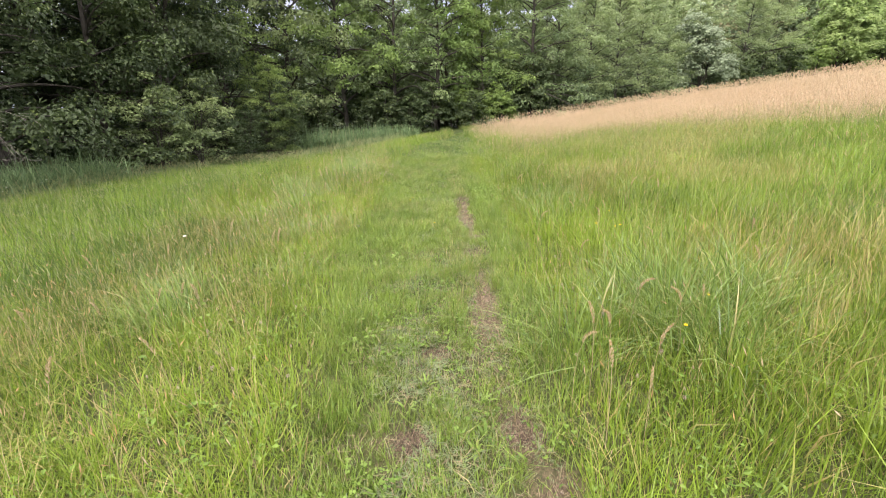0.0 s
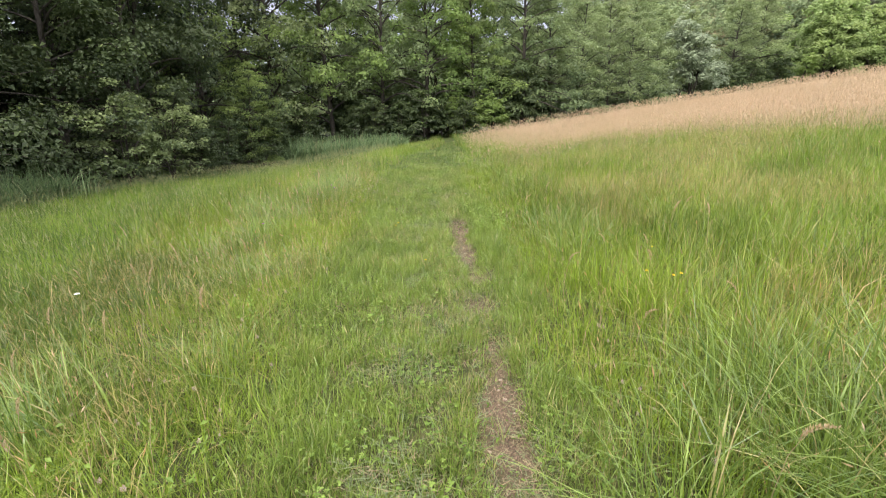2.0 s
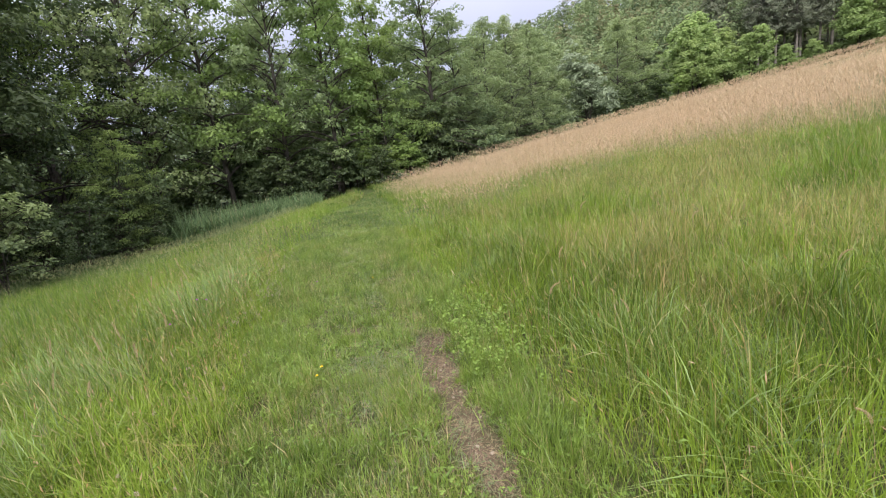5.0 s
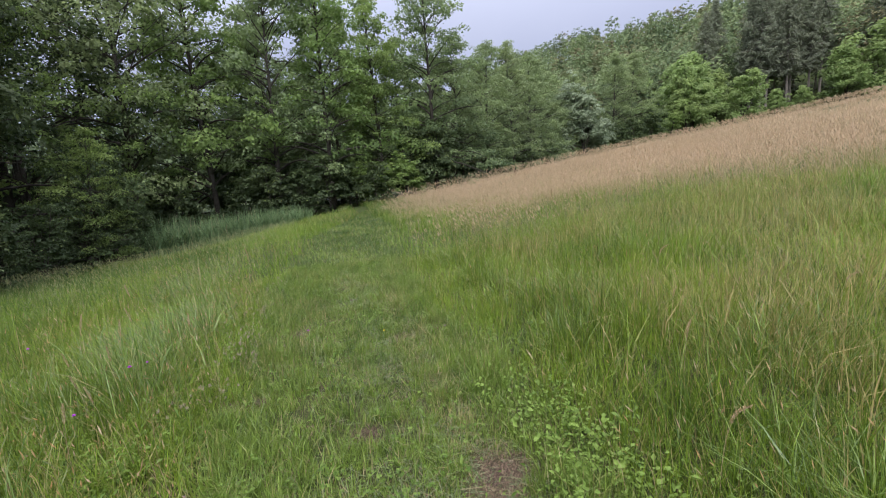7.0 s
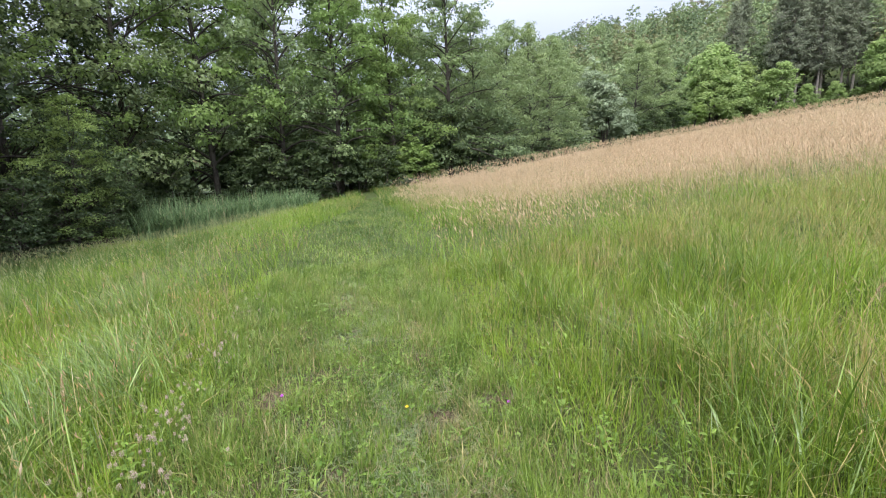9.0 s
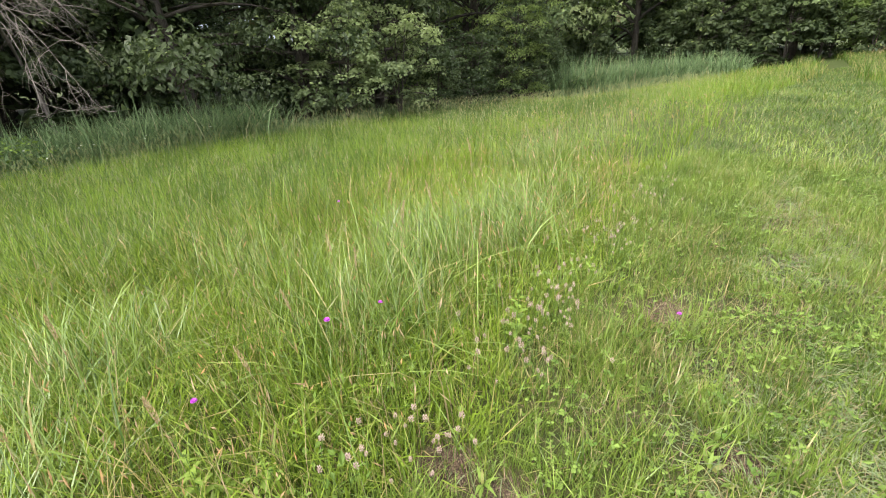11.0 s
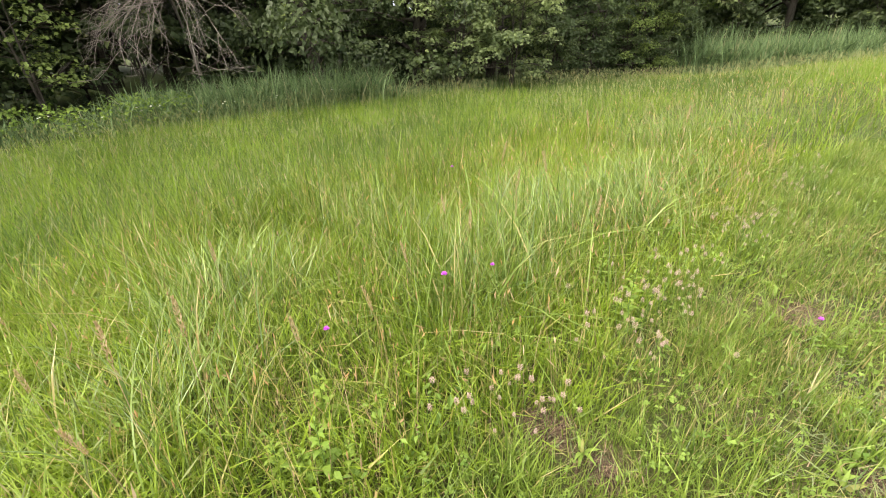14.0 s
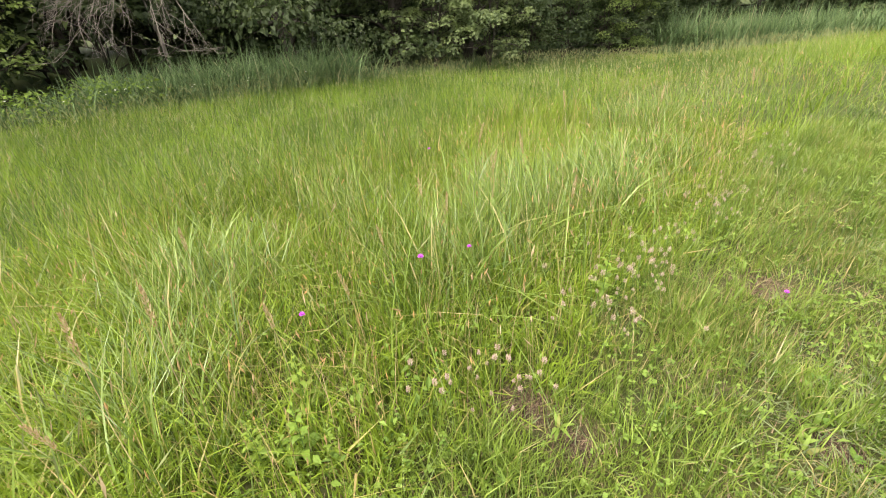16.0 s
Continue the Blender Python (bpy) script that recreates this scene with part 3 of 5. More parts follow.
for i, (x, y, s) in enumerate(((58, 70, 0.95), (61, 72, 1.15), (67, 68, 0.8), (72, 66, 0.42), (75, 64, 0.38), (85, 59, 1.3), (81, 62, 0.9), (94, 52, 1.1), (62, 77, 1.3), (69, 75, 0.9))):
    plant_tree(bright, x, y, i * 2.1, (s * 1.2, s * 1.15), "light green young broadleaf tree at the hill's foot, leaves coloured as sunlit", "tree", "young_tree", "young trees below the hill", 0.1)


def spruce_meshes(height, radius):
    """Tall spruce: bare grey trunk with dead stubs below, drooping needle boughs above."""
    wood, crown = Bag(), Bag()
    tube(wood, [(0, 0, -0.3), (0.1, 0, height * 0.5), (0, 0, height)], [0.2, 0.14, 0.02], 8)
    for i in range(34):
        z, az, L = height * rng.uniform(0.1, 0.5), rng.uniform(0, 6.28), rng.uniform(0.5, 1.8)
        tube(wood, [(0, 0, z), (math.cos(az) * L * 0.6, math.sin(az) * L * 0.6, z - 0.1 * L), (math.cos(az) * L, math.sin(az) * L, z - 0.3 * L)], [0.035, 0.02, 0.008], 3)
    for i in range(110):
        t = (i + rng.random()) / 110
        z = height * (0.3 + 0.7 * t)
        L = radius * (1 - t) ** 0.75 * rng.uniform(0.45, 1.15) * (0.5 + 0.5 * min(1, t * 5)) + 0.15
        az = i * 2.4 + rng.normal(0, 0.3)
        s = np.linspace(0, 1, 4)
        p = np.stack([np.cos(az) * L * s, np.sin(az) * L * s, z - 0.45 * L * s + 0.2 * L * s ** 2], 1)
        tube(wood, p, 0.04 * (1 - s) + 0.008, 3)
        n = int(20 + 24 * L)
        u = rng.random(n) ** 0.7
        at = np.stack([np.interp(u, s, p[:, c]) for c in range(3)], 1) + rng.normal(0, 0.2, (n, 3)) * [1, 1, 0.9] - [0, 0, 0.2]
        # needles take a lighter tone higher up the spruce
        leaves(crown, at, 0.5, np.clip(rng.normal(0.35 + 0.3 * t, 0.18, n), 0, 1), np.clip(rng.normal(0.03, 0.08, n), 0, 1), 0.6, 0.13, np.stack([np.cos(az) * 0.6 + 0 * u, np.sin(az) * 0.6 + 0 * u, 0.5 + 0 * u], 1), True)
    return wood.mesh("trunk", M_DEAD, True), crown.mesh("crown", M_FIR)


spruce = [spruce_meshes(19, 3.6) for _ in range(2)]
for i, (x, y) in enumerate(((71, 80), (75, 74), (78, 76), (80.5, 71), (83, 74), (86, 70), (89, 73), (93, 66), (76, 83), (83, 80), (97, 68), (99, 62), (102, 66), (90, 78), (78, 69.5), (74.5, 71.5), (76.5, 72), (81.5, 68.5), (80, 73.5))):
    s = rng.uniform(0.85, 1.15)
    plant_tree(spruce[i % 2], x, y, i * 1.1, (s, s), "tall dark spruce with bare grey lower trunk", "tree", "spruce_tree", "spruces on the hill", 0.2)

# wooded hill, and backdrop crowns behind the near wood
rng = np.random.default_rng(106)
woods = Bag()
wood_sites = []
while len(wood_sites) < 420:
    a, d = radians(16 + 50 * (len(wood_sites) * 0.618 % 1) + rng.uniform(-0.8, 0.8)), 100 + 165 * rng.random() ** 1.4
    x, y = d * math.sin(a), d * math.cos(a)
    if 0.7 * x + 0.7 * y > (101.5 if x < y * 0.95 else 109):
        wood_sites.append((x, y))
def far_crown(x, y, h, r, tone, dry, n, leaf, pointed=False, low=0.2):
    """One crown of the distant woods: clumps over a dome, or round a spire."""
    k = 24
    t, a = (np.arange(k) + rng.random(k)) / k, np.arange(k) * 2.4 + x
    wide = r * (1 - t) ** 0.8 if pointed else r * np.sqrt(np.clip(1 - (1.25 * t - 0.3) ** 2, 0.05, 1))
    z = float(land(x, y)) + h * (low + (0.96 - low) * t)
    c = np.stack([x + wide * 0.75 * np.cos(a), y + wide * 0.75 * np.sin(a), z], 1)
    size = np.maximum(0.5, (0.36 if pointed else 0.42) * wide) * rng.uniform(0.8, 1.25, k)
    # tone is lighter towards the crown's top
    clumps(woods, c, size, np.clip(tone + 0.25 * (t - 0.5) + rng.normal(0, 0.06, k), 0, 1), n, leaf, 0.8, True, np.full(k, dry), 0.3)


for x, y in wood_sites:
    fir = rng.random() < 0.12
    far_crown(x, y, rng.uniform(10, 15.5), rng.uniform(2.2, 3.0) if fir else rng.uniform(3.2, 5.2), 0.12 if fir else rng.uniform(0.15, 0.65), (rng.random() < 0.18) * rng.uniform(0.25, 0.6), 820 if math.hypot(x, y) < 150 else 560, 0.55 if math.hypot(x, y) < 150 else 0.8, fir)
# backdrop crowns added behind the near trees to close sky gaps, toned dark
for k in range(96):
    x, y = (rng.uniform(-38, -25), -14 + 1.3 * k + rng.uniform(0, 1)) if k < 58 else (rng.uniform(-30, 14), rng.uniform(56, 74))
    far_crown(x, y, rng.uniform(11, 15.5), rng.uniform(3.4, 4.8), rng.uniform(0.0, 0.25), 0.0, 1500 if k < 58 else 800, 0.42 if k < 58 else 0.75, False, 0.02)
stuff("far_woods", woods, M_WOODS, "mixed green woods on the far hillside, with backdrop crowns added behind the near trees", "woods")


# ---- grass ----
def strip(x, y):
    """1 on the trodden strip, 0 in the tall grass."""
    half = (0.66 + 0.28 * smooth(1.5, 5, y)) * (1 - 0.6 * smooth(19, 28, y))
    d = np.abs(x - path_x(y)) + 0.35 * (patchy(x, y, 0.5, 5) - 0.5)
    return 1 - smooth(half - 0.12, half + 0.2, d)


def hay(x, y):
    """Ripe, straw-coloured grass up the slope."""
    edge = np.interp(y, (8, 14.5, 18.5, 24), (11.0, 7.6, 4.0, 2.4))
    return smooth(-1.8, 4.4, x - edge + 2.4 * (patchy(x, y, 2.6, 8) - 0.5)) * smooth(1.2, 3.0, x)


def near(x, y):
    return smooth(-4.6, -3.8, x) * smooth(4.2, 3.2, x) * smooth(0.3, 1.3, y) * smooth(13.6, 12.2, y)


WIND = 2.6


def broad(low, high, n):
    """Blade widths: mostly fine, every sixth about twice as broad."""
    return rng.uniform(low, high, n) * np.where(rng.random(n) < 0.16, 1.9, 1.0)


def heading_for(n, spread=1.1):
    return WIND + rng.normal(0, spread, n)


def tint(p, size=1.1, seed=11, spread=0.2):
    return np.clip(0.15 + 0.7 * patchy(p[:, 0], p[:, 1], size, seed) + rng.normal(0, spread, len(p)), 0, 1)


# short turf of the strip
rng = np.random.default_rng(107)
bag = Bag()
p = scatter(400000, -1.7, 1.3, 1.0, 13.5, lambda x, y: strip(x, y) * (1 - 0.96 * smooth(0.25, 0.7, bareness(x, y))) * (0.12 + 0.88 * smooth(0.25, 0.6, 0.55 * patchy(x, y, 0.2, 6) + 0.45 * patchy(x, y, 0.09, 61))), 0.024, 8)
n = len(p)
long = (0.35 + 0.7 * patchy(p[:, 0], p[:, 1], 0.3, 7) + 0.6 * patchy(p[:, 0], p[:, 1], 0.11, 62)) * (1 + 0.4 * smooth(0.3, 0.8, np.abs(p[:, 0] - path_x(p[:, 1])))) * (1 - 0.75 * smooth(0.03, 0.4, bareness(p[:, 0], p[:, 1])))
worn = 0.5 * np.exp(-((p[:, 0] - 0.27) / 0.13) ** 2) * smooth(6.5, 7.6, p[:, 1]) * smooth(13, 11, p[:, 1]) * patchy(p[:, 0], p[:, 1], 0.4, 48) + 0.05 + 0.2 * smooth(0.45, 0.75, patchy(p[:, 0], p[:, 1], 0.45, 31))
mixed_blades(bag, 0.8, p, rng.uniform(0.04, 0.14, n) * long, broad(0.0026, 0.0048, n), rng.uniform(0, 6.28, n), rng.uniform(0.1, 1.0, n), np.clip(0.1 - 0.13 * smooth(7, 8.5, p[:, 1]) + 0.35 * tint(p, 0.5, 9, 0.2) + 0.75 * tint(p, 0.12, 33, 0.2) - 0.05, 0, 1), (rng.random(n) < worn) * rng.uniform(0.3, 1, n))
# lusher clumps within the strip
p, out, shade = tufted(110000, -1.6, 1.2, 1.0, 13.5, lambda x, y: strip(x, y) * (0.12 + 0.88 * smooth(0.4, 0.65, patchy(x, y, 0.33, 47))) * (1 - bareness(x, y)) * (0.25 + 0.75 * smooth(0.1, 0.5, np.abs(x - path_x(y) - 0.05))), 0.04, 10)
n = len(p)
mixed_blades(bag, 0.5, p, rng.uniform(0.07, 0.19, n), rng.uniform(0.0035, 0.0065, n), out, rng.uniform(0.2, 1.1, n), np.clip(rng.normal(0.58, 0.2, n) + 0.16 * shade, 0, 1), (rng.random(n) < 0.07) * rng.uniform(0.3, 1, n))
p = scatter(42000, -1.6, 2.0, 13, 29, lambda x, y: strip(x, y))
n = len(p)
blades(bag, p, rng.uniform(0.06, 0.16, n), rng.uniform(0.005, 0.010, n), rng.uniform(0, 6.28, n), rng.uniform(0.3, 1.2, n), np.clip(tint(p, 0.6, 9, 0.2) - 0.1 - 0.25 * smooth(15, 22, p[:, 1]), 0, 1), (rng.random(n) < 0.14) * rng.uniform(0.2, 0.8, n))
p = scatter(70000, -1.7, 1.3, -5, 1.1, lambda x, y: strip(x, y) * (1 - 0.9 * smooth(0.25, 0.7, bareness(x, y))) * (0.25 + 0.75 * smooth(0.25, 0.6, patchy(x, y, 0.2, 6))))
n = len(p)
blades(bag, p, rng.uniform(0.05, 0.15, n), rng.uniform(0.004, 0.008, n), rng.uniform(0, 6.28, n), rng.uniform(0.2, 1.1, n), tint(p, 0.3, 9, 0.2), (rng.random(n) < 0.12) * rng.uniform(0.2, 0.8, n), 1)
stuff("path_turf", bag, M_TURF, "short trodden green turf along the footpath", "grass")

# dead brown thatch in the bare scrapes
bag = Bag()
p = scatter(260000, -2.2, 1.2, 1.0, 12.5, lambda x, y: np.maximum(0.9 * smooth(0.12, 0.5, bareness(x, y)), (0.06 + 0.24 * smooth(0.45, 0.75, patchy(x, y, 0.24, 50))) * (0.35 + 0.65 * strip(x, y))))
n = len(p)
p[:, 2] += rng.uniform(0.004, 0.014, n) + 0.05 * rng.random(n) * (bareness(p[:, 0], p[:, 1]) < 0.12)
blades(bag, p, rng.uniform(0.02, 0.06, n), rng.uniform(0.0025, 0.005, n), rng.uniform(0, 6.28, n), rng.uniform(0.7, 1.4, n), rng.random(n), (rng.random(n) < 0.15) * rng.uniform(0.3, 1, n), 1)
for cx, cy, r in SCRAPES:
    x, y = cx + rng.normal(0, r * 0.6, 700), cy + rng.normal(0, r * 0.6, 700)
    p = np.stack([x, y, land(x, y) + rng.uniform(0.002, 0.02, 700)], 1)
    blades(bag, p, rng.uniform(0.02, 0.07, 700), rng.uniform(0.002, 0.0042, 700), rng.uniform(0, 6.28, 700), rng.uniform(0.8, 1.5, 700), rng.random(700) ** 2.2, (rng.random(700) < 0.1) * rng.uniform(0.3, 1, 700), 1)
stuff("dead_thatch", bag, M_THATCH, "brown dead grass litter on the bare earth", "litter")

# cut stalks lying on the strip
bag = Bag()
p = scatter(120000, -1.2, 0.9, 1.0, 13, lambda x, y: strip(x, y) * (np.exp(-((x + 0.12) / 0.3) ** 2) * (0.12 + 0.88 * smooth(0.35, 0.6, patchy(x, y, 0.5, 21))) + 0.5 * np.exp(-((x - 0.36) / 0.16) ** 2) * smooth(0.25, 0.6, patchy(x, y, 0.4, 55)) + 0.4 * bareness(x, y)), 0.05, 5)
p[:, 2] += rng.uniform(0.012, 0.06, len(p)) * (1 - 0.7 * bareness(p[:, 0], p[:, 1]))
n = len(p)
a = rng.uniform(0, 6.28, n)
L = rng.uniform(0.03, 0.11, n) * (1 - 0.6 * smooth(0.2, 0.5, bareness(p[:, 0], p[:, 1])))
d = np.stack([np.cos(a), np.sin(a), rng.normal(0, 0.12, n)], 1)
s = np.stack([-np.sin(a), np.cos(a), rng.normal(0, 0.3, n)], 1) * 0.0013
v = np.stack([p - s, p + s, p + d * L[:, None] + s, p + d * L[:, None] - s], 1)
bag.add(v, np.arange(n)[:, None] * 4 + np.arange(4), None, np.repeat(rng.random(n), 4), np.repeat((rng.random(n) < 0.3 + 0.4 * np.exp(-((p[:, 0] - 0.36) / 0.16) ** 2)) * rng.random(n), 4))
stuff("cut_grass", bag, M_CLIP, "pale cut grass stalks lying on the path", "grass")

# meadow grass close to the path
rng = np.random.default_rng(108)
bag = Bag()


def beside(x, y):
    """How far into the tall grass a place lies, 0 at the strip's edge."""
    d = np.abs(x - path_x(y))
    return np.where(x > 0, smooth(0.0, 0.8, d - 0.95 - 0.15 * smooth(7, 9, y)), smooth(0.0, 1.1, d - 0.8))


def early(x, y):
    """Drier, greyer grass left of the strip at the start of the way."""
    return smooth(0.3, -0.6, x) * smooth(-4.7, -3.2, x) * smooth(8, 5, y) * smooth(0.2, 1.8, y)


p, out, shade = tufted(230000, -4.7, 4.3, 0.2, 13.8, lambda x, y: near(x, y) * (1 - strip(x, y)) * (0.3 + 0.7 * smooth(0.2, 0.7, patchy(x, y, 0.45, 12))), 0.05, 14)
n = len(p)
px, py = p[:, 0], p[:, 1]
tall = 0.16 + np.where(px > 0, 0.35, 0.18 + 0.12 * smooth(5.5, 8.5, py) + 0.1 * smooth(-2, -3.5, px)) * beside(px, py) * (0.5 + 0.8 * patchy(px, py, 0.9, 13)) * (1 - 0.2 * early(px, py))
# tone falls to the left, the thicket's shade put into it
mixed_blades(bag, 0.35, p, tall * rng.uniform(0.35, 1.2, n), broad(0.0035, 0.0062, n), out, np.clip(rng.normal(0.5, 0.28, n) + 0.4 * early(px, py), 0.02, 1.5), np.clip(tint(p, 0.9, 14, 0.2) + 0.16 * shade - (0.32 * smooth(-1.3, -3.2, px) * smooth(7.5, 5.5, py) + 0.26 * smooth(-3.0, -4.4, px) * smooth(5.5, 7.5, py)) - 0.06 * early(px, py), 0, 1), (rng.random(n) < 0.10 + 0.48 * smooth(1.6, 2.7, px) * smooth(0.4, 0.65, patchy(px, py, 1.7, 43)) + 0.14 * early(px, py) * smooth(0.25, 0.6, patchy(px, py, 0.8, 36))) * rng.uniform(0.3, 1, n))
# low bottom grass between the stalks
p, out, shade = tufted(280000, -4.7, 4.3, 0.2, 13.8, lambda x, y: near(x, y) * (1 - strip(x, y)) * (1 - 0.9 * smooth(0.25, 0.7, bareness(x, y))) * (0.3 + 0.7 * smooth(0.2, 0.6, patchy(x, y, 0.28, 49))), 0.055, 10)
n = len(p)
# the bottom grass carries that shade in its tone too
blades(bag, p, rng.uniform(0.07, 0.27, n), broad(0.005, 0.009, n), out, rng.uniform(0.1, 0.9, n), np.clip(0.2 + tint(p, 0.5, 34, 0.2) + 0.15 * shade - 0.25 * smooth(-1.3, -3.2, p[:, 0]) * smooth(7.5, 5.5, p[:, 1]), 0, 1), (rng.random(n) < 0.12) * rng.uniform(0.3, 1, n), 1)
# lush curved blades where the way bends towards the wood
p, out, shade = tufted(52000, -4.4, -0.8, 6.6, 11.8, lambda x, y: (1 - strip(x, y)) * smooth(-4.4, -3.3, x) * (1 - 0.9 * smooth(0.25, 0.7, bareness(x, y))) * (0.35 + 0.65 * smooth(0.25, 0.65, patchy(x, y, 0.35, 52))), 0.045, 12)
n = len(p)
blades(bag, p, rng.uniform(0.12, 0.40, n) * (0.45 + 0.55 * beside(p[:, 0], p[:, 1])), broad(0.0045, 0.0075, n), out, rng.uniform(0.15, 1.05, n), np.clip(rng.normal(0.74, 0.2, n) + 0.15 * shade, 0, 1), (rng.random(n) < 0.08) * rng.uniform(0.3, 1, n), 2, None, 2.2)
stuff("meadow_grass", bag, M_MEADOW, "knee-high green meadow grass beside the footpath", "grass")

# bent straw and thin upright dry stalks lying through the grass beside the strip
bag = Bag()
p = scatter(40000, -4.2, 2.4, 1.0, 12.5, lambda x, y: (1 - strip(x, y)) * (0.05 + 0.95 * smooth(0.42, 0.7, patchy(x, y, 0.55, 44))) * np.where(x < 0, 0.25 + 0.3 * smooth(8, 5, y), 0.45) * smooth(-4.3, -2.9, x) * smooth(2.5, 1.6, x), 0.04, 7)
n = len(p)
flat = rng.random(n) < 0.55
p[:, 2] += flat * rng.uniform(0.03, 0.16, n)
mixed_blades(bag, 0.3, p, np.where(flat, rng.uniform(0.12, 0.34, n), rng.uniform(0.25, 0.5, n)), rng.uniform(0.002, 0.0038, n), rng.uniform(0, 6.28, n), np.where(flat, rng.uniform(0.9, 1.5, n), rng.uniform(0.1, 0.6, n)), rng.random(n), rng.uniform(0.45, 1, n))
stuff("dry_grass", bag, M_MEADOW, "tangled dry straw stalks in the green grass", "grass")

# arching tussocks with longer, cooler green blades
rng = np.random.default_rng(109)
bag = Bag()
TUSSOCKS = ((-1.85, 8.9, 0.40, 0.6), (-2.0, 9.6, 0.5, 0.62), (-1.85, 10.3, 0.45, 0.55), (-1.75, 11.2, 0.58, 0.55), (-2.5, 8.3, 0.58, 0.6), (-2.9, 9.3, 0.72, 0.55), (1.35, 2.5, 0.46, 0.72), (1.75, 3.1, 0.52, 0.68), (1.3, 5.4, 0.4, 0.58), (1.6, 6.2, 0.52, 0.62), (1.4, 8.6, 0.36, 0.5), (1.6, 10.8, 0.4, 0.5), (1.9, 9.5, 0.45, 0.6), (1.45, 12.2, 0.52, 0.5), (-1.6, 5.6, 0.43, 0.45), (-2.0, 3.4, 0.52, 0.5), (-2.3, 6.8, 0.58, 0.5), (2.6, 4.6, 0.65, 0.6), (2.7, 7.4, 0.65, 0.6), (-2.3, 12.6, 0.72, 0.55))
for cx, cy, r, h in TUSSOCKS:
    for k in range(5):
        ox, oy = cx + rng.normal(0, r * 0.45), cy + rng.normal(0, r * 0.55)
        count = int(460 * r * h * (1.05 if cx < 0 or cy < 4 else 0.5))
        dx, dy = rng.normal(0, 0.15, count), rng.normal(0, 0.15, count)
        p = np.stack([ox + dx, oy + dy, land(ox + dx, oy + dy) - 0.01], 1)
        out = np.where(rng.random(count) < (0.55 if cx < 0 else 0.15), WIND + rng.normal(0, 0.6, count), np.arctan2(dy, dx) + rng.normal(0, 0.8, count))
        blades(bag, p, h * (0.9 if cx < 0 or cy < 4 else 0.8) * rng.uniform(0.45, 1.2, count), broad(0.003, 0.0055, count), out, np.clip(rng.normal(0.62, 0.35, count), 0.05, 1.4), np.clip(rng.normal(0.5, 0.3, count), 0, 1), (rng.random(count) < 0.09) * rng.uniform(0.4, 1, count), 4, None, 2.6)
stuff("tussock_grass", bag, M_TUSSOCK, "long arching blue-green grass tussocks", "grass")

# meadow further off, and the green foot of the slope
rng = np.random.default_rng(110)
bag = Bag()
p = scatter(205000, -11.0, 12, -4, 24, lambda x, y: (1 - strip(x, y)) * (1 - near(x, y)) * (1 - 0.8 * hay(x, y)) * (0.5 + 0.5 * patchy(x, y, 0.7, 15)) * (x > -11.2 + 0.05 * y), 0.08, 8)
n = len(p)
# darker to the left: deeper green grass, and the thicket's shade in its tone
mixed_blades(bag, 0.5, p, rng.uniform(0.2, 0.52, n) * (0.45 + 0.9 * patchy(p[:, 0], p[:, 1], 0.7, 16)) * np.where(p[:, 0] > 1, 1.1, 0.95), broad(0.0042, 0.0078, n), heading_for(n, 2.4), np.clip(rng.normal(0.72, 0.34, n), 0.05, 1.4), np.clip(0.5 * tint(p, 2.2, 17, 0.25) + 0.5 * tint(p, 0.6, 35, 0.25) - 0.54 * smooth(-2, -4.5, p[:, 0]) * smooth(32, 18, p[:, 1]) + 0.08 * (p[:, 0] > 2), 0, 1), (rng.random(n) < 0.08 + smooth(1.2, 3, p[:, 0]) * (0.16 + 0.5 * smooth(0.4, 0.65, patchy(p[:, 0], p[:, 1], 1.7, 43)))) * rng.uniform(0.2, 0.8, n))
p = scatter(130000, -11, -3.6, -5, 17, lambda x, y: (1 - near(x, y)) * (x > -11.2 + 0.05 * y), 0.07, 8)
n = len(p)
blades(bag, p, rng.uniform(0.15, 0.45, n), broad(0.006, 0.010, n), heading_for(n, 2.4), np.clip(rng.normal(0.5, 0.3, n), 0.05, 1.2), tint(p, 0.6, 35, 0.28), (rng.random(n) < 0.08) * rng.uniform(0.2, 0.8, n), 1)
p, out, shade = tufted(225000, 3.0, 10.0, -5, 14.5, lambda x, y: (1 - near(x, y)) * smooth(10, 8.5, x) * smooth(14.6, 12.5, y) * (1 - 0.7 * hay(x, y)) * (0.35 + 0.65 * smooth(0.2, 0.6, patchy(x, y, 0.4, 58))), 0.07, 10)
n = len(p)
blades(bag, p, rng.uniform(0.12, 0.42, n), broad(0.006, 0.010, n), out, rng.uniform(0.15, 1.0, n), np.clip(tint(p, 0.7, 59, 0.2) + 0.15 * shade, 0, 1), (rng.random(n) < 0.16 + 0.42 * smooth(0.4, 0.65, patchy(p[:, 0], p[:, 1], 1.7, 43))) * rng.uniform(0.3, 1, n), 1)
p, out, shade = tufted(110000, -4.6, 4.0, -5, 1.5, lambda x, y: (1 - near(x, y)) * (1 - strip(x, y)) * (0.35 + 0.65 * smooth(0.2, 0.6, patchy(x, y, 0.4, 58))), 0.07, 10)
n = len(p)
blades(bag, p, rng.uniform(0.12, 0.42, n), broad(0.006, 0.010, n), out, rng.uniform(0.15, 1.0, n), np.clip(tint(p, 0.7, 59, 0.2) + 0.15 * shade, 0, 1), (rng.random(n) < 0.16) * rng.uniform(0.3, 1, n), 1)
p = scatter(60000, -10.5, 9, 23.5, 36, lambda x, y: (1 - strip(x, y)) * (1 - hay(x, y)) * ((x > 0) | (y < 32 + x * 0.6)), 0.12, 6)
n = len(p)
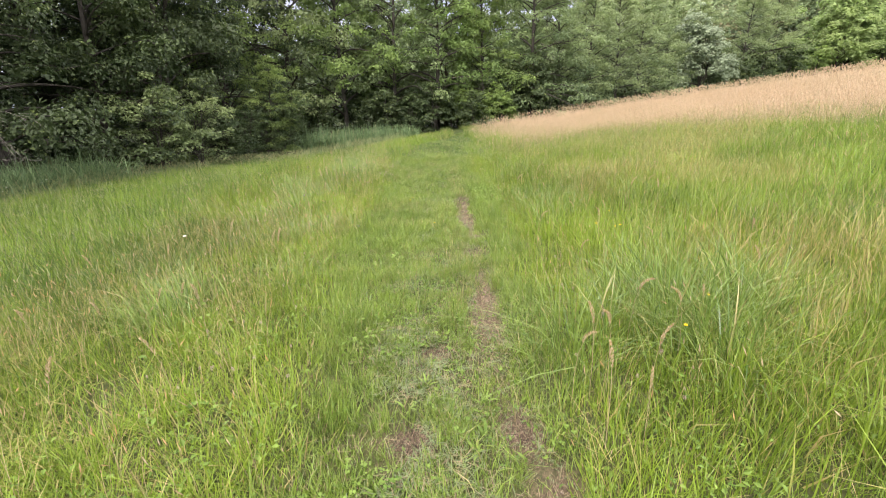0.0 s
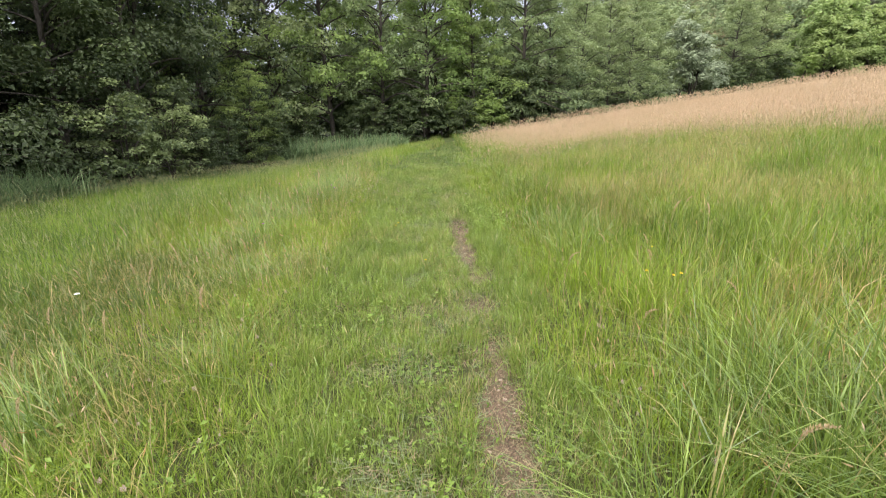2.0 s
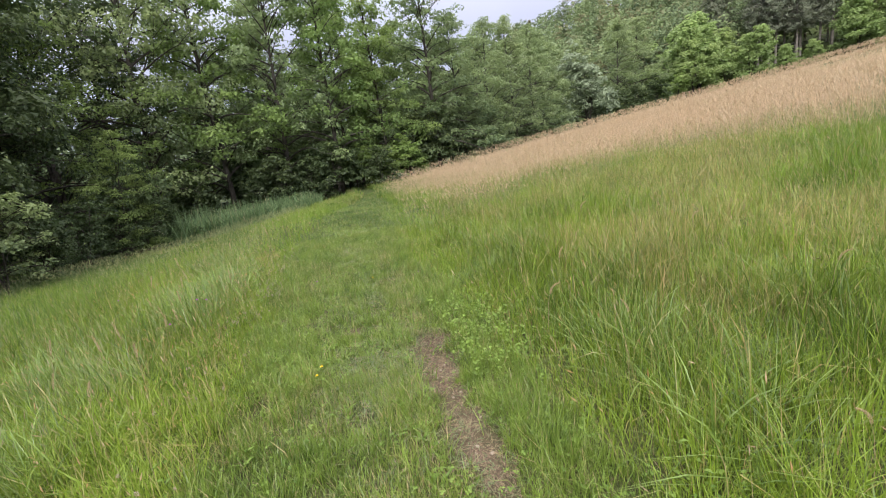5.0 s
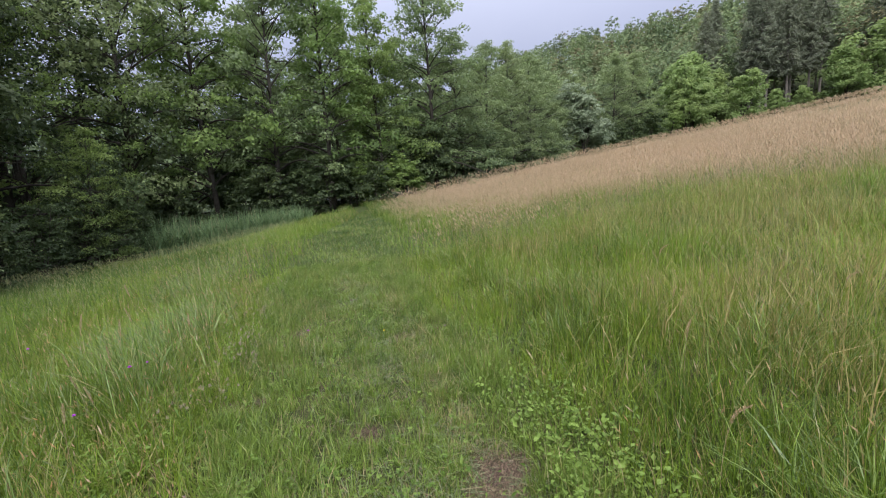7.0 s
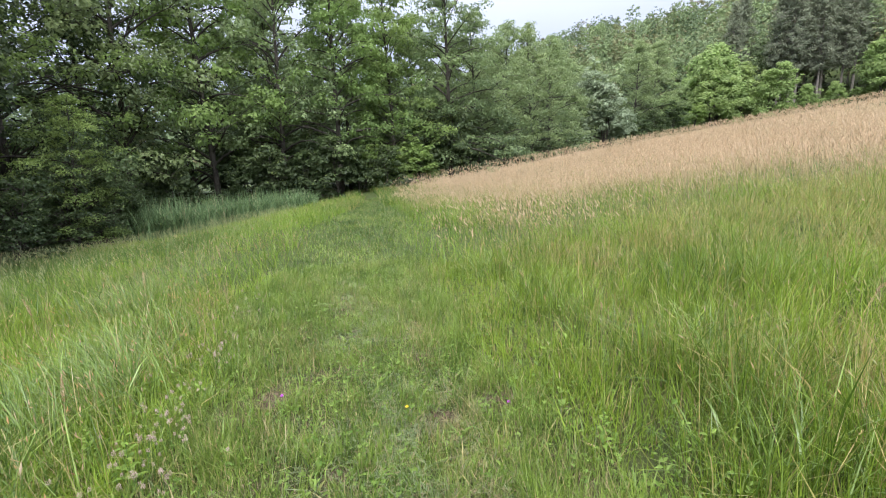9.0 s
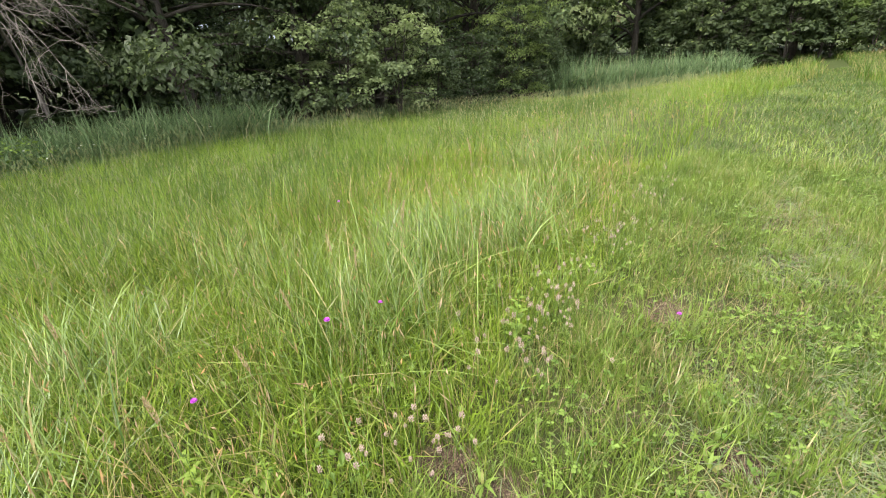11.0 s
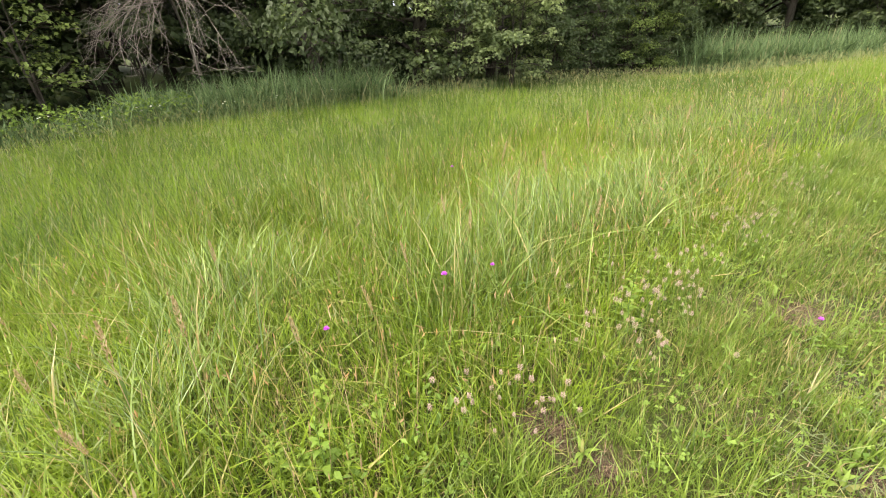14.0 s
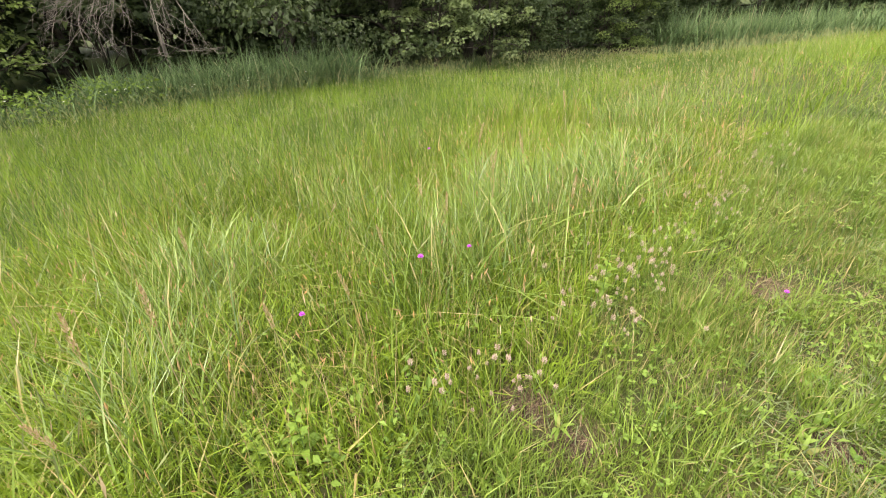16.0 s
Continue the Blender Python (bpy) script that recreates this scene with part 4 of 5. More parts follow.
blades(bag, p, rng.uniform(0.2, 0.45, n), rng.uniform(0.012, 0.022, n), heading_for(n, 1.3), np.clip(rng.normal(0.5, 0.25, n), 0.05, 1.2), np.clip(tint(p, 2.5, 17, 0.18) - 0.25, 0, 1), (rng.random(n) < 0.3) * rng.uniform(0.2, 0.8, n))
stuff("far_meadow_grass", bag, M_MEADOW, "green meadow grass falling away to the wood", "grass")

# ripe grass on the slope
rng = np.random.default_rng(111)
bag = Bag()
for count, x0, x1, y0, y1, w0, w1, tuft in ((60000, 2, 16, 4, 26, 0.007, 0.012, 0.1), (52000, 2, 34, 16, 40, 0.015, 0.026, 0.16), (36000, 14, 80, 4, 60, 0.04, 0.08, 0.3)):
    p = scatter(count, x0, x1, y0, y1, lambda x, y: hay(x, y) * (0.6 + 0.4 * patchy(x, y, 1.2, 18)) * (y < 37 + 0.45 * np.clip(x - 10, 0, 99)), tuft, 6)
    n = len(p)
    mixed_blades(bag, 0.7, p, rng.uniform(0.3, 0.62, n), rng.uniform(w0, w1, n), heading_for(n, 1.6), np.clip(rng.normal(0.65, 0.3, n), 0.05, 1.3), tint(p, 2.0, 19, 0.2), np.clip(0.2 + 0.5 * hay(p[:, 0], p[:, 1]) + 0.35 * patchy(p[:, 0], p[:, 1], 4.5, 46) + rng.normal(0.04, 0.16, n), 0, 1))
stuff("ripe_grass", bag, M_HAY, "ripe straw-coloured grass on the slope", "grass")

# fluffy seed heads standing over the slope and the meadow
bag = Bag()


def seed_heads(p, height, size, fat, tone, dry, rows=1):
    """A thin stalk and a ragged spindle head on each place."""
    n = len(p)
    a = heading_for(n, 0.9)
    b = np.clip(rng.normal(0.28, 0.15, n), 0.03, 0.8)
    blades(bag, p, height, np.full(n, 0.002) + fat * 0.06, a, b, tone * 0.5, np.zeros(n), rows)
    tip = p + np.stack([np.cos(a) * height * b, np.sin(a) * height * b, height * (1 - 0.42 * b ** 1.5)], 1)
    d = np.stack([np.cos(a) * (b * 1.6), np.sin(a) * (b * 1.6), 1 - 0.9 * b], 1)
    d /= np.linalg.norm(d, axis=1)[:, None]
    e = np.cross(d, np.array([0.3, 0.2, 1.0]))
    e /= np.linalg.norm(e, axis=1)[:, None] + 1e-9
    f = np.cross(d, e)
    ring = [tip + d * (size * 0.3)[:, None] + (math.cos(q) * e + math.sin(q) * f) * fat[:, None] * rng.uniform(0.7, 1.3, n)[:, None] for q in (0, 2.1, 4.2)]
    v = np.stack([tip - d * (size * 0.25)[:, None], *ring, tip + d * size[:, None]], 1)
    at = np.arange(n)[:, None] * 5
    bag.add(v, None, np.concatenate([at + np.array(q) for q in ((0, 1, 2), (0, 2, 3), (0, 3, 1), (4, 2, 1), (4, 3, 2), (4, 1, 3))]), np.repeat(tone, 5), np.repeat(dry, 5))


p = scatter(11000, 1.0, 10, 12.5, 23, lambda x, y: smooth(0.9, 1.5, x - 0.05 * (y - 13)) * (1 - hay(x, y)) * (0.25 + 0.75 * smooth(0.3, 0.6, patchy(x, y, 1.3, 51))))
n = len(p)
seed_heads(p, rng.uniform(0.4, 0.68, n), rng.uniform(0.04, 0.09, n), rng.uniform(0.005, 0.009, n), 0.3 + 0.7 * rng.random(n), rng.uniform(0, 0.25, n))
p = scatter(26000, 2, 18, 5, 32, lambda x, y: smooth(0.0, 0.7, hay(x, y)) * 0.9)
n = len(p)
seed_heads(p, rng.uniform(0.42, 0.70, n), rng.uniform(0.04, 0.10, n), rng.uniform(0.006, 0.011, n), 0.45 + 0.4 * rng.random(n), rng.uniform(0, 0.25, n))
p = scatter(9000, 1.5, 12, 6, 24, lambda x, y: smooth(1.2, 2.6, x) * smooth(-6.5, -0.5, x - np.interp(y, (8, 14.5, 18.5, 24), (11.0, 7.6, 4.0, 2.4))) * (1 - hay(x, y)) * (0.15 + 0.85 * smooth(0.3, 0.65, patchy(x, y, 1.6, 62))))
n = len(p)
seed_heads(p, rng.uniform(0.38, 0.62, n), rng.uniform(0.03, 0.08, n), rng.uniform(0.003, 0.0065, n), 0.3 + 0.6 * rng.random(n), rng.uniform(0, 0.5, n))
p = scatter(11000, 3, 50, 22, 45, lambda x, y: hay(x, y) * (y < 37 + 0.45 * np.clip(x - 10, 0, 99)))
n = len(p)
seed_heads(p, rng.uniform(0.55, 0.85, n), rng.uniform(0.08, 0.14, n), rng.uniform(0.012, 0.022, n), 0.45 + 0.4 * rng.random(n), rng.uniform(0, 0.25, n))
p = scatter(9500, -4.2, 4.5, 1.2, 16, lambda x, y: (1 - strip(x, y)) * (0.25 + 0.75 * smooth(0.35, 0.65, patchy(x, y, 1.0, 23))) * np.where(x < 0, 0.2 + 0.8 * smooth(-4.2, -2.6, x), 1 - 0.6 * smooth(0.2, 0.9, x)))
n = len(p)
seed_heads(p, rng.uniform(0.22, 0.56, n), rng.uniform(0.02, 0.055, n), rng.uniform(0.002, 0.004, n), rng.random(n), (rng.random(n) < 0.5) * rng.uniform(0.3, 1, n), 2)
p = scatter(3400, -4.4, -1.0, 1.5, 12.5, lambda x, y: (1 - strip(x, y)) * (1 - 0.55 * smooth(8.5, 7, y)) * smooth(-4.5, -3.2, x) * (0.3 + 0.7 * smooth(0.35, 0.65, patchy(x, y, 0.7, 57))))
n = len(p)
seed_heads(p, rng.uniform(0.14, 0.46, n), rng.uniform(0.012, 0.034, n), rng.uniform(0.0022, 0.0042, n), 0.3 + 0.6 * rng.random(n), rng.uniform(0.2, 1, n), 2)
stuff("grass_seed_heads", bag, M_HEAD, "pale pinkish and tan grass seed heads", "grass")

# fine greenish panicles that haze the meadow
bag = Bag()
p = scatter(15000, 1.3, 13, 2.5, 24, lambda x, y: smooth(1.2, 2.4, x) * (1 - 0.6 * hay(x, y)) * (0.12 + 0.88 * smooth(0.3, 0.65, patchy(x, y, 1.7, 43))) * (0.3 + 0.7 * smooth(3, 9, y + x)))
n = len(p)
seed_heads(p, rng.uniform(0.38, 0.62, n), rng.uniform(0.03, 0.07, n), rng.uniform(0.002, 0.0036, n) * (1 + 0.03 * p[:, 1]), 0.7 * rng.random(n), rng.uniform(0.1, 0.8, n))
p = scatter(17000, -10.5, -1.6, 3, 24, lambda x, y: (1 - strip(x, y)) * (0.2 + 0.8 * smooth(0.3, 0.65, patchy(x, y, 1.4, 53))) * (x > -11.2 + 0.05 * y))
n = len(p)
seed_heads(p, rng.uniform(0.34, 0.56, n), rng.uniform(0.04, 0.09, n), rng.uniform(0.0018, 0.0034, n) * (1 + 0.03 * np.abs(p[:, 0])), 0.2 + 0.8 * rng.random(n), (rng.random(n) < 0.2) * rng.uniform(0.2, 0.7, n))
stuff("grass_panicles", bag, M_PANICLE, "fine greenish grass panicles over the meadow", "grass")

# reed bed in the hollow and sedge along the thicket
rng = np.random.default_rng(112)
bag = Bag()


def bed(count, a, b, depth, h, w, bend, taper=0.0):
    u, d = rng.random(count), rng.random(count) ** 1.3 * depth
    ax, ay, bx, by = *a, *b
    length = math.hypot(bx - ax, by - ay)
    x = ax + (bx - ax) * u - (by - ay) / length * d + rng.normal(0, 0.25, count)
    y = ay + (by - ay) * u + (bx - ax) / length * d + rng.normal(0, 0.25, count)
    p = np.stack([x, y, land(x, y) - 0.02], 1)
    blades(bag, p, h * (1 - taper * u) * rng.uniform(0.45, 1.2, count), w * rng.uniform(0.7, 1.3, count), rng.uniform(0, 6.28, count), np.clip(rng.normal(bend, 0.25, count), 0.02, 1.2), np.clip(rng.normal(0.45, 0.25, count), 0, 1), (rng.random(count) < 0.04) * 0.8, 3)


bed(8000, (-7.5, 25.9), (-1.6, 31.0), 3.0, 1.55, 0.03, 0.5, 0.45)
bed(1400, (-7.4, 26.4), (-1.8, 31.4), 2.6, 2.0, 0.022, 0.2, 0.45)
bed(6400, (-10.3, 14.6), (-11.7, 8.9), -1.5, 1.12, 0.02, 0.75, 0.3)
bed(900, (-10.4, 14.2), (-11.6, 9.2), -1.2, 1.25, 0.016, 0.3, 0.2)
bed(2500, (-9.6, 24.5), (-11.0, 14.5), -0.8, 0.5, 0.014, 0.5)
bed(2500, (-12.0, 8.6), (-13.2, 1.0), -1.2, 0.6, 0.016, 0.6)
stuff("reed_bed", bag, M_REED, "tall grey-green reeds and sedge at the wood's edge", "reeds")

# clover and small herbs in the turf
rng = np.random.default_rng(113)
bag = Bag()
p, out, shade = tufted(17000, -1.7, 1.3, 1.0, 13, lambda x, y: (0.15 + 0.85 * smooth(0.35, 0.65, patchy(x, y, 0.5, 25))) * (1 - bareness(x, y)), 0.06, 7)
rise = rng.uniform(0.02, 0.11, len(p))
size = rng.uniform(0.010, 0.019, len(p))
for k in range(3):
    a = rng.uniform(0, 0.5, len(p)) + k * 2.09
    leaves(bag, p + np.stack([np.cos(a) * size * 0.5, np.sin(a) * size * 0.5, rise], 1), size, np.clip(0.45 + 0.2 * shade + rng.normal(0, 0.15, len(p)), 0, 1), 0.0, 0.3, 0.45)
p = scatter(9000, -1.9, 1.6, 1.2, 13, lambda x, y: smooth(0.4, 0.7, patchy(x, y, 0.8, 27)))
leaves(bag, p + [0, 0, 0.05] + rng.normal(0, 0.015, p.shape), 0.032, rng.random(len(p)), 0.0, 0.7, 0.2)
# broad-leaved patch beside the bare earth
p, out, shade = tufted(1900, 0.5, 1.0, 6.7, 8.3, lambda x, y: 0.3 + 0.7 * smooth(0.3, 0.6, patchy(x, y, 0.25, 60)), 0.04, 10)
leaves(bag, p + np.stack([0 * out, 0 * out, rng.uniform(0.03, 0.17, len(p))], 1), rng.uniform(0.016, 0.034, len(p)), np.clip(0.7 + 0.2 * shade, 0, 1), 0.0, 0.5, 0.38)
# flat rosettes of broad leaves pressed into the turf, and leafy herbs in the tall grass' edge
p, out, shade = tufted(1100, -1.3, 1.1, 1.0, 12.5, lambda x, y: strip(x, y) * (1 - bareness(x, y)), 0.012, 7)
blades(bag, p + [0, 0, 0.03], rng.uniform(0.035, 0.075, len(p)), rng.uniform(0.012, 0.02, len(p)), out, rng.uniform(0.8, 1.2, len(p)), np.clip(0.55 + 0.2 * shade, 0, 1), (rng.random(len(p)) < 0.06) * 0.6, 3)
p, out, shade = tufted(9000, -2.6, 1.9, 1.0, 12.5, lambda x, y: (1 - strip(x, y)) * smooth(0.45, 0.7, patchy(x, y, 0.6, 54)), 0.05, 12)
leaves(bag, p + np.stack([0 * out, 0 * out, rng.uniform(0.05, 0.24, len(p))], 1), rng.uniform(0.022, 0.042, len(p)), np.clip(0.55 + 0.2 * shade, 0, 1), 0.0, 0.5, 0.24)
p = scatter(5000, -14, -10.9, 2, 10.5, lambda x, y: smooth(0.3, 0.6, patchy(x, y, 1.0, 28)))
leaves(bag, p + np.stack([0 * p[:, 0], 0 * p[:, 0], rng.uniform(0.1, 0.65, len(p))], 1), 0.085, 0.2 + 0.8 * rng.random(len(p)), 0.0, 0.6, 0.35)
stuff("low_herbs", bag, M_HERB, "small clover and herb leaves in the turf", "herbs")


# ---- single plants ----
def ball(radius, length, rings=5, sides=7, rough=0.15):
    b = Bag()
    ts = np.linspace(0, 1, rings + 2)
    v = np.array([[radius * math.sin(math.pi * t) ** 0.8 * math.cos(a) * rng.uniform(1 - rough, 1 + rough), radius * math.sin(math.pi * t) ** 0.8 * math.sin(a) * rng.uniform(1 - rough, 1 + rough), length * t] for t in ts for a in np.arange(sides) * 6.2832 / sides])
    r = np.arange(rings + 1)[:, None] * sides
    i = np.arange(sides)[None, :]
    j = (i + 1) % sides
    b.add(v, np.stack([r + i, r + j, r + sides + j, r + sides + i], -1).reshape(-1, 4), None, 0.5, 0.0)
    return b


def petals(count, inner, outer, cup, width):
    b = Bag()
    for k in range(count):
        a = k * 6.2832 / count
        for layer in (0, 1):
            c, s = math.cos(a + layer * 0.4), math.sin(a + layer * 0.4)
            o, w = outer * (1 - 0.3 * layer), width * (1 - 0.2 * layer)
            b.add([(c * inner, s * inner, 0.0), (c * o * 0.7 - s * w, s * o * 0.7 + c * w, cup * 0.7 + 0.004 * layer), (c * o, s * o, cup + 0.006 * layer), (c * o * 0.7 + s * w, s * o * 0.7 - c * w, cup * 0.7 + 0.004 * layer)], [[0, 1, 2, 3]])
    return b


def stem_mesh(height, radius, lean=0.06):
    b = Bag()
    tube(b, [(0, 0, -0.02), (lean * height * 0.3, 0, height * 0.5), (lean * height, 0, height)], [radius, radius * 0.8, radius * 0.6], 5)
    return b.mesh("stem", M_STEM, True), (lean * height, 0, height)


def flower(name, height, head_name, head_mesh, label, category, group, lean=0.06, radius=0.0016):
    ob = new(name)
    me, top = stem_mesh(height, radius, lean)
    part("stem", me, ob)
    part(head_name, head_mesh, ob).location = top
    return tagged(ob, label, category, group)


def stand(ob, x, y, turn, size=1.0):
    ob.matrix_basis = Matrix.Translation((x, y, float(land(x, y)))) @ Matrix.Rotation(turn, 4, "Z") @ Matrix.Diagonal((size, size, size, 1))


def grow(first, places, low=0.85, high=1.15):
    """The first plant and its copies, each at its place."""
    for i, (x, y) in enumerate(places):
        s = float(rng.uniform(low, high))
        m = Matrix.Translation((x, y, float(land(x, y)))) @ Matrix.Rotation(float(rng.uniform(0, 6.28)), 4, "Z")
        if i == 0:
            first.matrix_basis = m @ Matrix.Diagonal((s, s, s, 1))
        else:
            copy_thing(first, m).scale = (s, s, s)


grow(flower("purple_wildflower", 0.42, "blossom", petals(9, 0.002, 0.012, 0.005, 0.005).mesh("blossom", M_PURPLE), "small purple wildflower on a thin stem", "flower", "purple flowers"),
     ((-1.80, 8.22), (-1.69, 8.72), (-1.70, 8.97), (-2.9, 9.9), (-1.95, 6.3)))
grow(flower("purple_wildflower", 0.07, "blossom", petals(9, 0.002, 0.012, 0.005, 0.005).mesh("blossom", M_PURPLE), "low purple wildflower beside a bare scrape of earth", "flower", "purple flowers"), ((-0.66, 9.96), (0.62, 9.5)))
grow(flower("yellow_buttercup", 0.34, "blossom", petals(5, 0.001, 0.012, 0.006, 0.007).mesh("blossom", M_YELLOW), "small yellow buttercup on a thin stem", "flower", "buttercups"),
     ((1.66, 4.2), (1.72, 4.16), (1.5, 4.28), (1.31, 2.21), (1.9, 5.0), (1.7, 2.6)))
grow(flower("yellow_buttercup", 0.08, "blossom", petals(5, 0.001, 0.012, 0.006, 0.007).mesh("blossom", M_YELLOW), "low yellow buttercup in the trodden turf", "flower", "buttercups"), ((-0.52, 7.14), (-0.49, 7.26), (0.05, 9.6), (-0.1, 5.6)))
grow(flower("white_umbel", 0.5, "blossom", petals(11, 0.004, 0.022, 0.004, 0.006).mesh("blossom", M_WHITE), "white flat-headed wildflower in the grass", "flower", "white flowers", 0.05, 0.002),
     [(float(-9.8 - rng.random() * 1.9), float(7.5 + rng.random() * 7)) for _ in range(26)] + [(-2.6, 4.3)])

# faded clover heads beside the strip
rng = np.random.default_rng(114)
def clover_head():
    """A short spike of faded florets."""
    b = Bag()
    for k in range(22):
        t, a = (k + 0.5) / 22, k * 2.4
        r = 0.0062 * math.sin(math.pi * (0.12 + 0.8 * t))
        c, o = np.array([math.cos(a) * r * 0.5, math.sin(a) * r * 0.5, 0.019 * t]), np.array([math.cos(a), math.sin(a), 0.5]) * 0.0062 * rng.uniform(0.6, 1.2)
        w = np.array([-math.sin(a), math.cos(a), 0]) * 0.0022
        b.add([c, c + o * 0.6 + w, c + o, c + o * 0.6 - w], [[0, 1, 2, 3]])
    return b.mesh("flower_head", M_PINK)


sites = [(float(cx + rng.normal(0, 0.055)), float(cy + rng.normal(0, 0.075))) for cx, cy in ((-1.17, 9.98), (-1.12, 9.55), (-1.18, 9.53), (-1.1, 10.74), (-1.25, 10.49), (-1.2, 9.32), (-1.17, 11.41), (-1.11, 10.43), (-1.19, 8.63), (-1.35, 8.51), (-1.1, 9.59), (-1.02, 9.15)) for _ in range(11)] + [(float(-1.2 + rng.normal(0, 0.15)), float(rng.uniform(8.2, 13))) for _ in range(60)]
sites += [(float(-1.3 + rng.normal(0, 0.25)), float(rng.uniform(1.8, 8))) for _ in range(60)] + [(float(0.95 + rng.normal(0, 0.15)), float(rng.uniform(1.8, 4))) for _ in range(20)]
grow(flower("clover_flower", 0.17, "flower_head", clover_head(), "faded pinkish-brown clover flower beside the path", "flower", "clover flowers", 0.15, 0.0012), sites, 0.75, 1.3)


# tall nodding grass stalks that stand out of the meadow
rng = np.random.default_rng(115)
def plume(nod):
    b = Bag()
    for k in range(90):
        t = k / 90
        a = rng.uniform(0, 6.28)
        r = 0.0052 * math.sin(math.pi * (0.12 + 0.86 * t)) + 0.001
        c = np.array([0.02 * t + nod * t * t + math.cos(a) * r, math.sin(a) * r, 0.14 * t - 0.8 * nod * t * t])
        d = np.array([math.cos(a) * 0.3 + 3 * nod * t, math.sin(a) * 0.3, 1.0]) * 0.016
        s = np.array([-math.sin(a), math.cos(a), 0]) * 0.0026
        b.add([c, c + d * 0.5 + s, c + d, c + d * 0.5 - s], [[0, 1, 2, 3]], None, rng.random(), (rng.random() < 0.2) * 0.5)
    return b.mesh("seed_head", M_HEAD)


LEFT_STALKS = [(-2.69, 8.14), (-2.3, 9.29), (-2.66, 10.1), (-2.13, 9.63), (-2.14, 10.04), (-1.59, 9.62), (-1.97, 9.13), (-1.95, 7.84), (-2.0, 7.64), (-2.74, 7.4), (-2.29, 7.42), (-2.07, 11.84), (-2.68, 11.39), (-1.8, 8.15), (-2.01, 8.8), (-1.76, 8.45), (-1.78, 7.57), (-1.6, 12.8)]
RIGHT_STALKS = [(1.58, 2.47), (1.14, 2.48), (0.78, 2.06), (0.66, 1.99), (0.86, 2.04), (1.37, 2.3), (1.0, 1.87), (1.12, 3.52), (0.72, 1.65), (0.88, 1.63), (2.62, 5.34), (1.85, 4.92), (1.49, 6.4), (1.0, 4.53), (1.57, 5.13), (1.56, 4.29), (2.31, 5.47), (2.21, 2.9), (2.9, 6.3), (1.6, 7.6), (2.2, 8.4), (1.45, 9.9), (2.7, 9.2), (3.2, 7.9), (2.6, 3.6), (1.9, 3.8), (1.15, 6.9)]
STRAW_STALKS = [(-3.22, 3.92), (-2.45, 5.44), (-2.65, 4.07), (-1.97, 3.06), (-2.16, 3.07), (-3.73, 6.64), (-2.42, 6.59), (-3.34, 5.34), (-2.63, 5.03), (-2.26, 2.71), (-1.54, 3.94), (-2.74, 2.68), (-1.48, 2.07), (-1.9, 1.8), (-2.5, 3.6), (-2.15, 3.9), (-1.9, 5.7), (-2.9, 6.8), (-1.85, 7.0), (-2.3, 4.6), (-1.7, 4.2), (-1.6, 2.7), (-2.6, 2.1)]
for h, nod, sites in ((0.46, 0.01, LEFT_STALKS), (0.46, 0.06, RIGHT_STALKS), (0.40, 0.03, STRAW_STALKS)):
    first = new("grass_stalk")
    b = Bag()
    tube(b, [(0, 0, -0.02), (0.005, 0, h * 0.5), (0.02, 0, h * 0.85), (0.04, 0, h)], [0.0018, 0.0015, 0.0012, 0.001], 4)
    part("stem", b.mesh("stem", M_HEAD, True), first)
    part("seed_head", plume(nod), first).location = (0.04, 0, h)
    tagged(first, "tall pale grass stalk with a slender feathery head", "grass stalk", "tall grass stalks")
    grow(first, sites, 0.72, 1.05)


# broad-leaved weeds with upright stems
def weed_mesh():
    """Pairs of pointed, drooping leaves up an erect stem."""
    b = Bag()
    for k in range(20):
        z, a = 0.04 + 0.016 * k, (k // 2) * 1.35 + (k % 2) * math.pi + rng.normal(0, 0.25)
        L = 0.085 * (1 - k / 26) * rng.uniform(0.8, 1.15)
        c, s = math.cos(a), math.sin(a)
        v = []
        for u, w, h in ((0.03, 0.06, 0.05), (0.35, 0.2, 0.32), (0.72, 0.13, 0.36), (1.0, 0.0, 0.24)):
            for side in ((-1, 1) if w else (0,)):
                v.append((c * L * u - side * s * L * w, s * L * u + side * c * L * w, z + L * h + 0.05 * L * abs(side)))
        b.add(v, [[0, 1, 3, 2], [2, 3, 5, 4]], [[4, 5, 6]], 0.35 + 0.6 * rng.random())
    return b.mesh("foliage", M_WEED)


weed = new("leafy_weed")
part("stem", stem_mesh(0.34, 0.0022, 0.02)[0], weed)
part("foliage", weed_mesh(), weed)
tagged(weed, "upright leafy green weed in the grass", "weed", "leafy weeds")
grow(weed, ((-1.70, 8.14), (-1.60, 8.30), (-1.57, 7.99), (-1.62, 7.93), (-1.47, 8.10), (-1.53, 8.04), (-1.25, 9.4), (0.9, 9.0), (1.0, 2.3), (0.8, 5.0), (-1.5, 9.6), (-1.4, 4.4), (0.85, 7.6), (-10.9, 12.0), (-10.8, 12.3)), 0.55, 0.95)


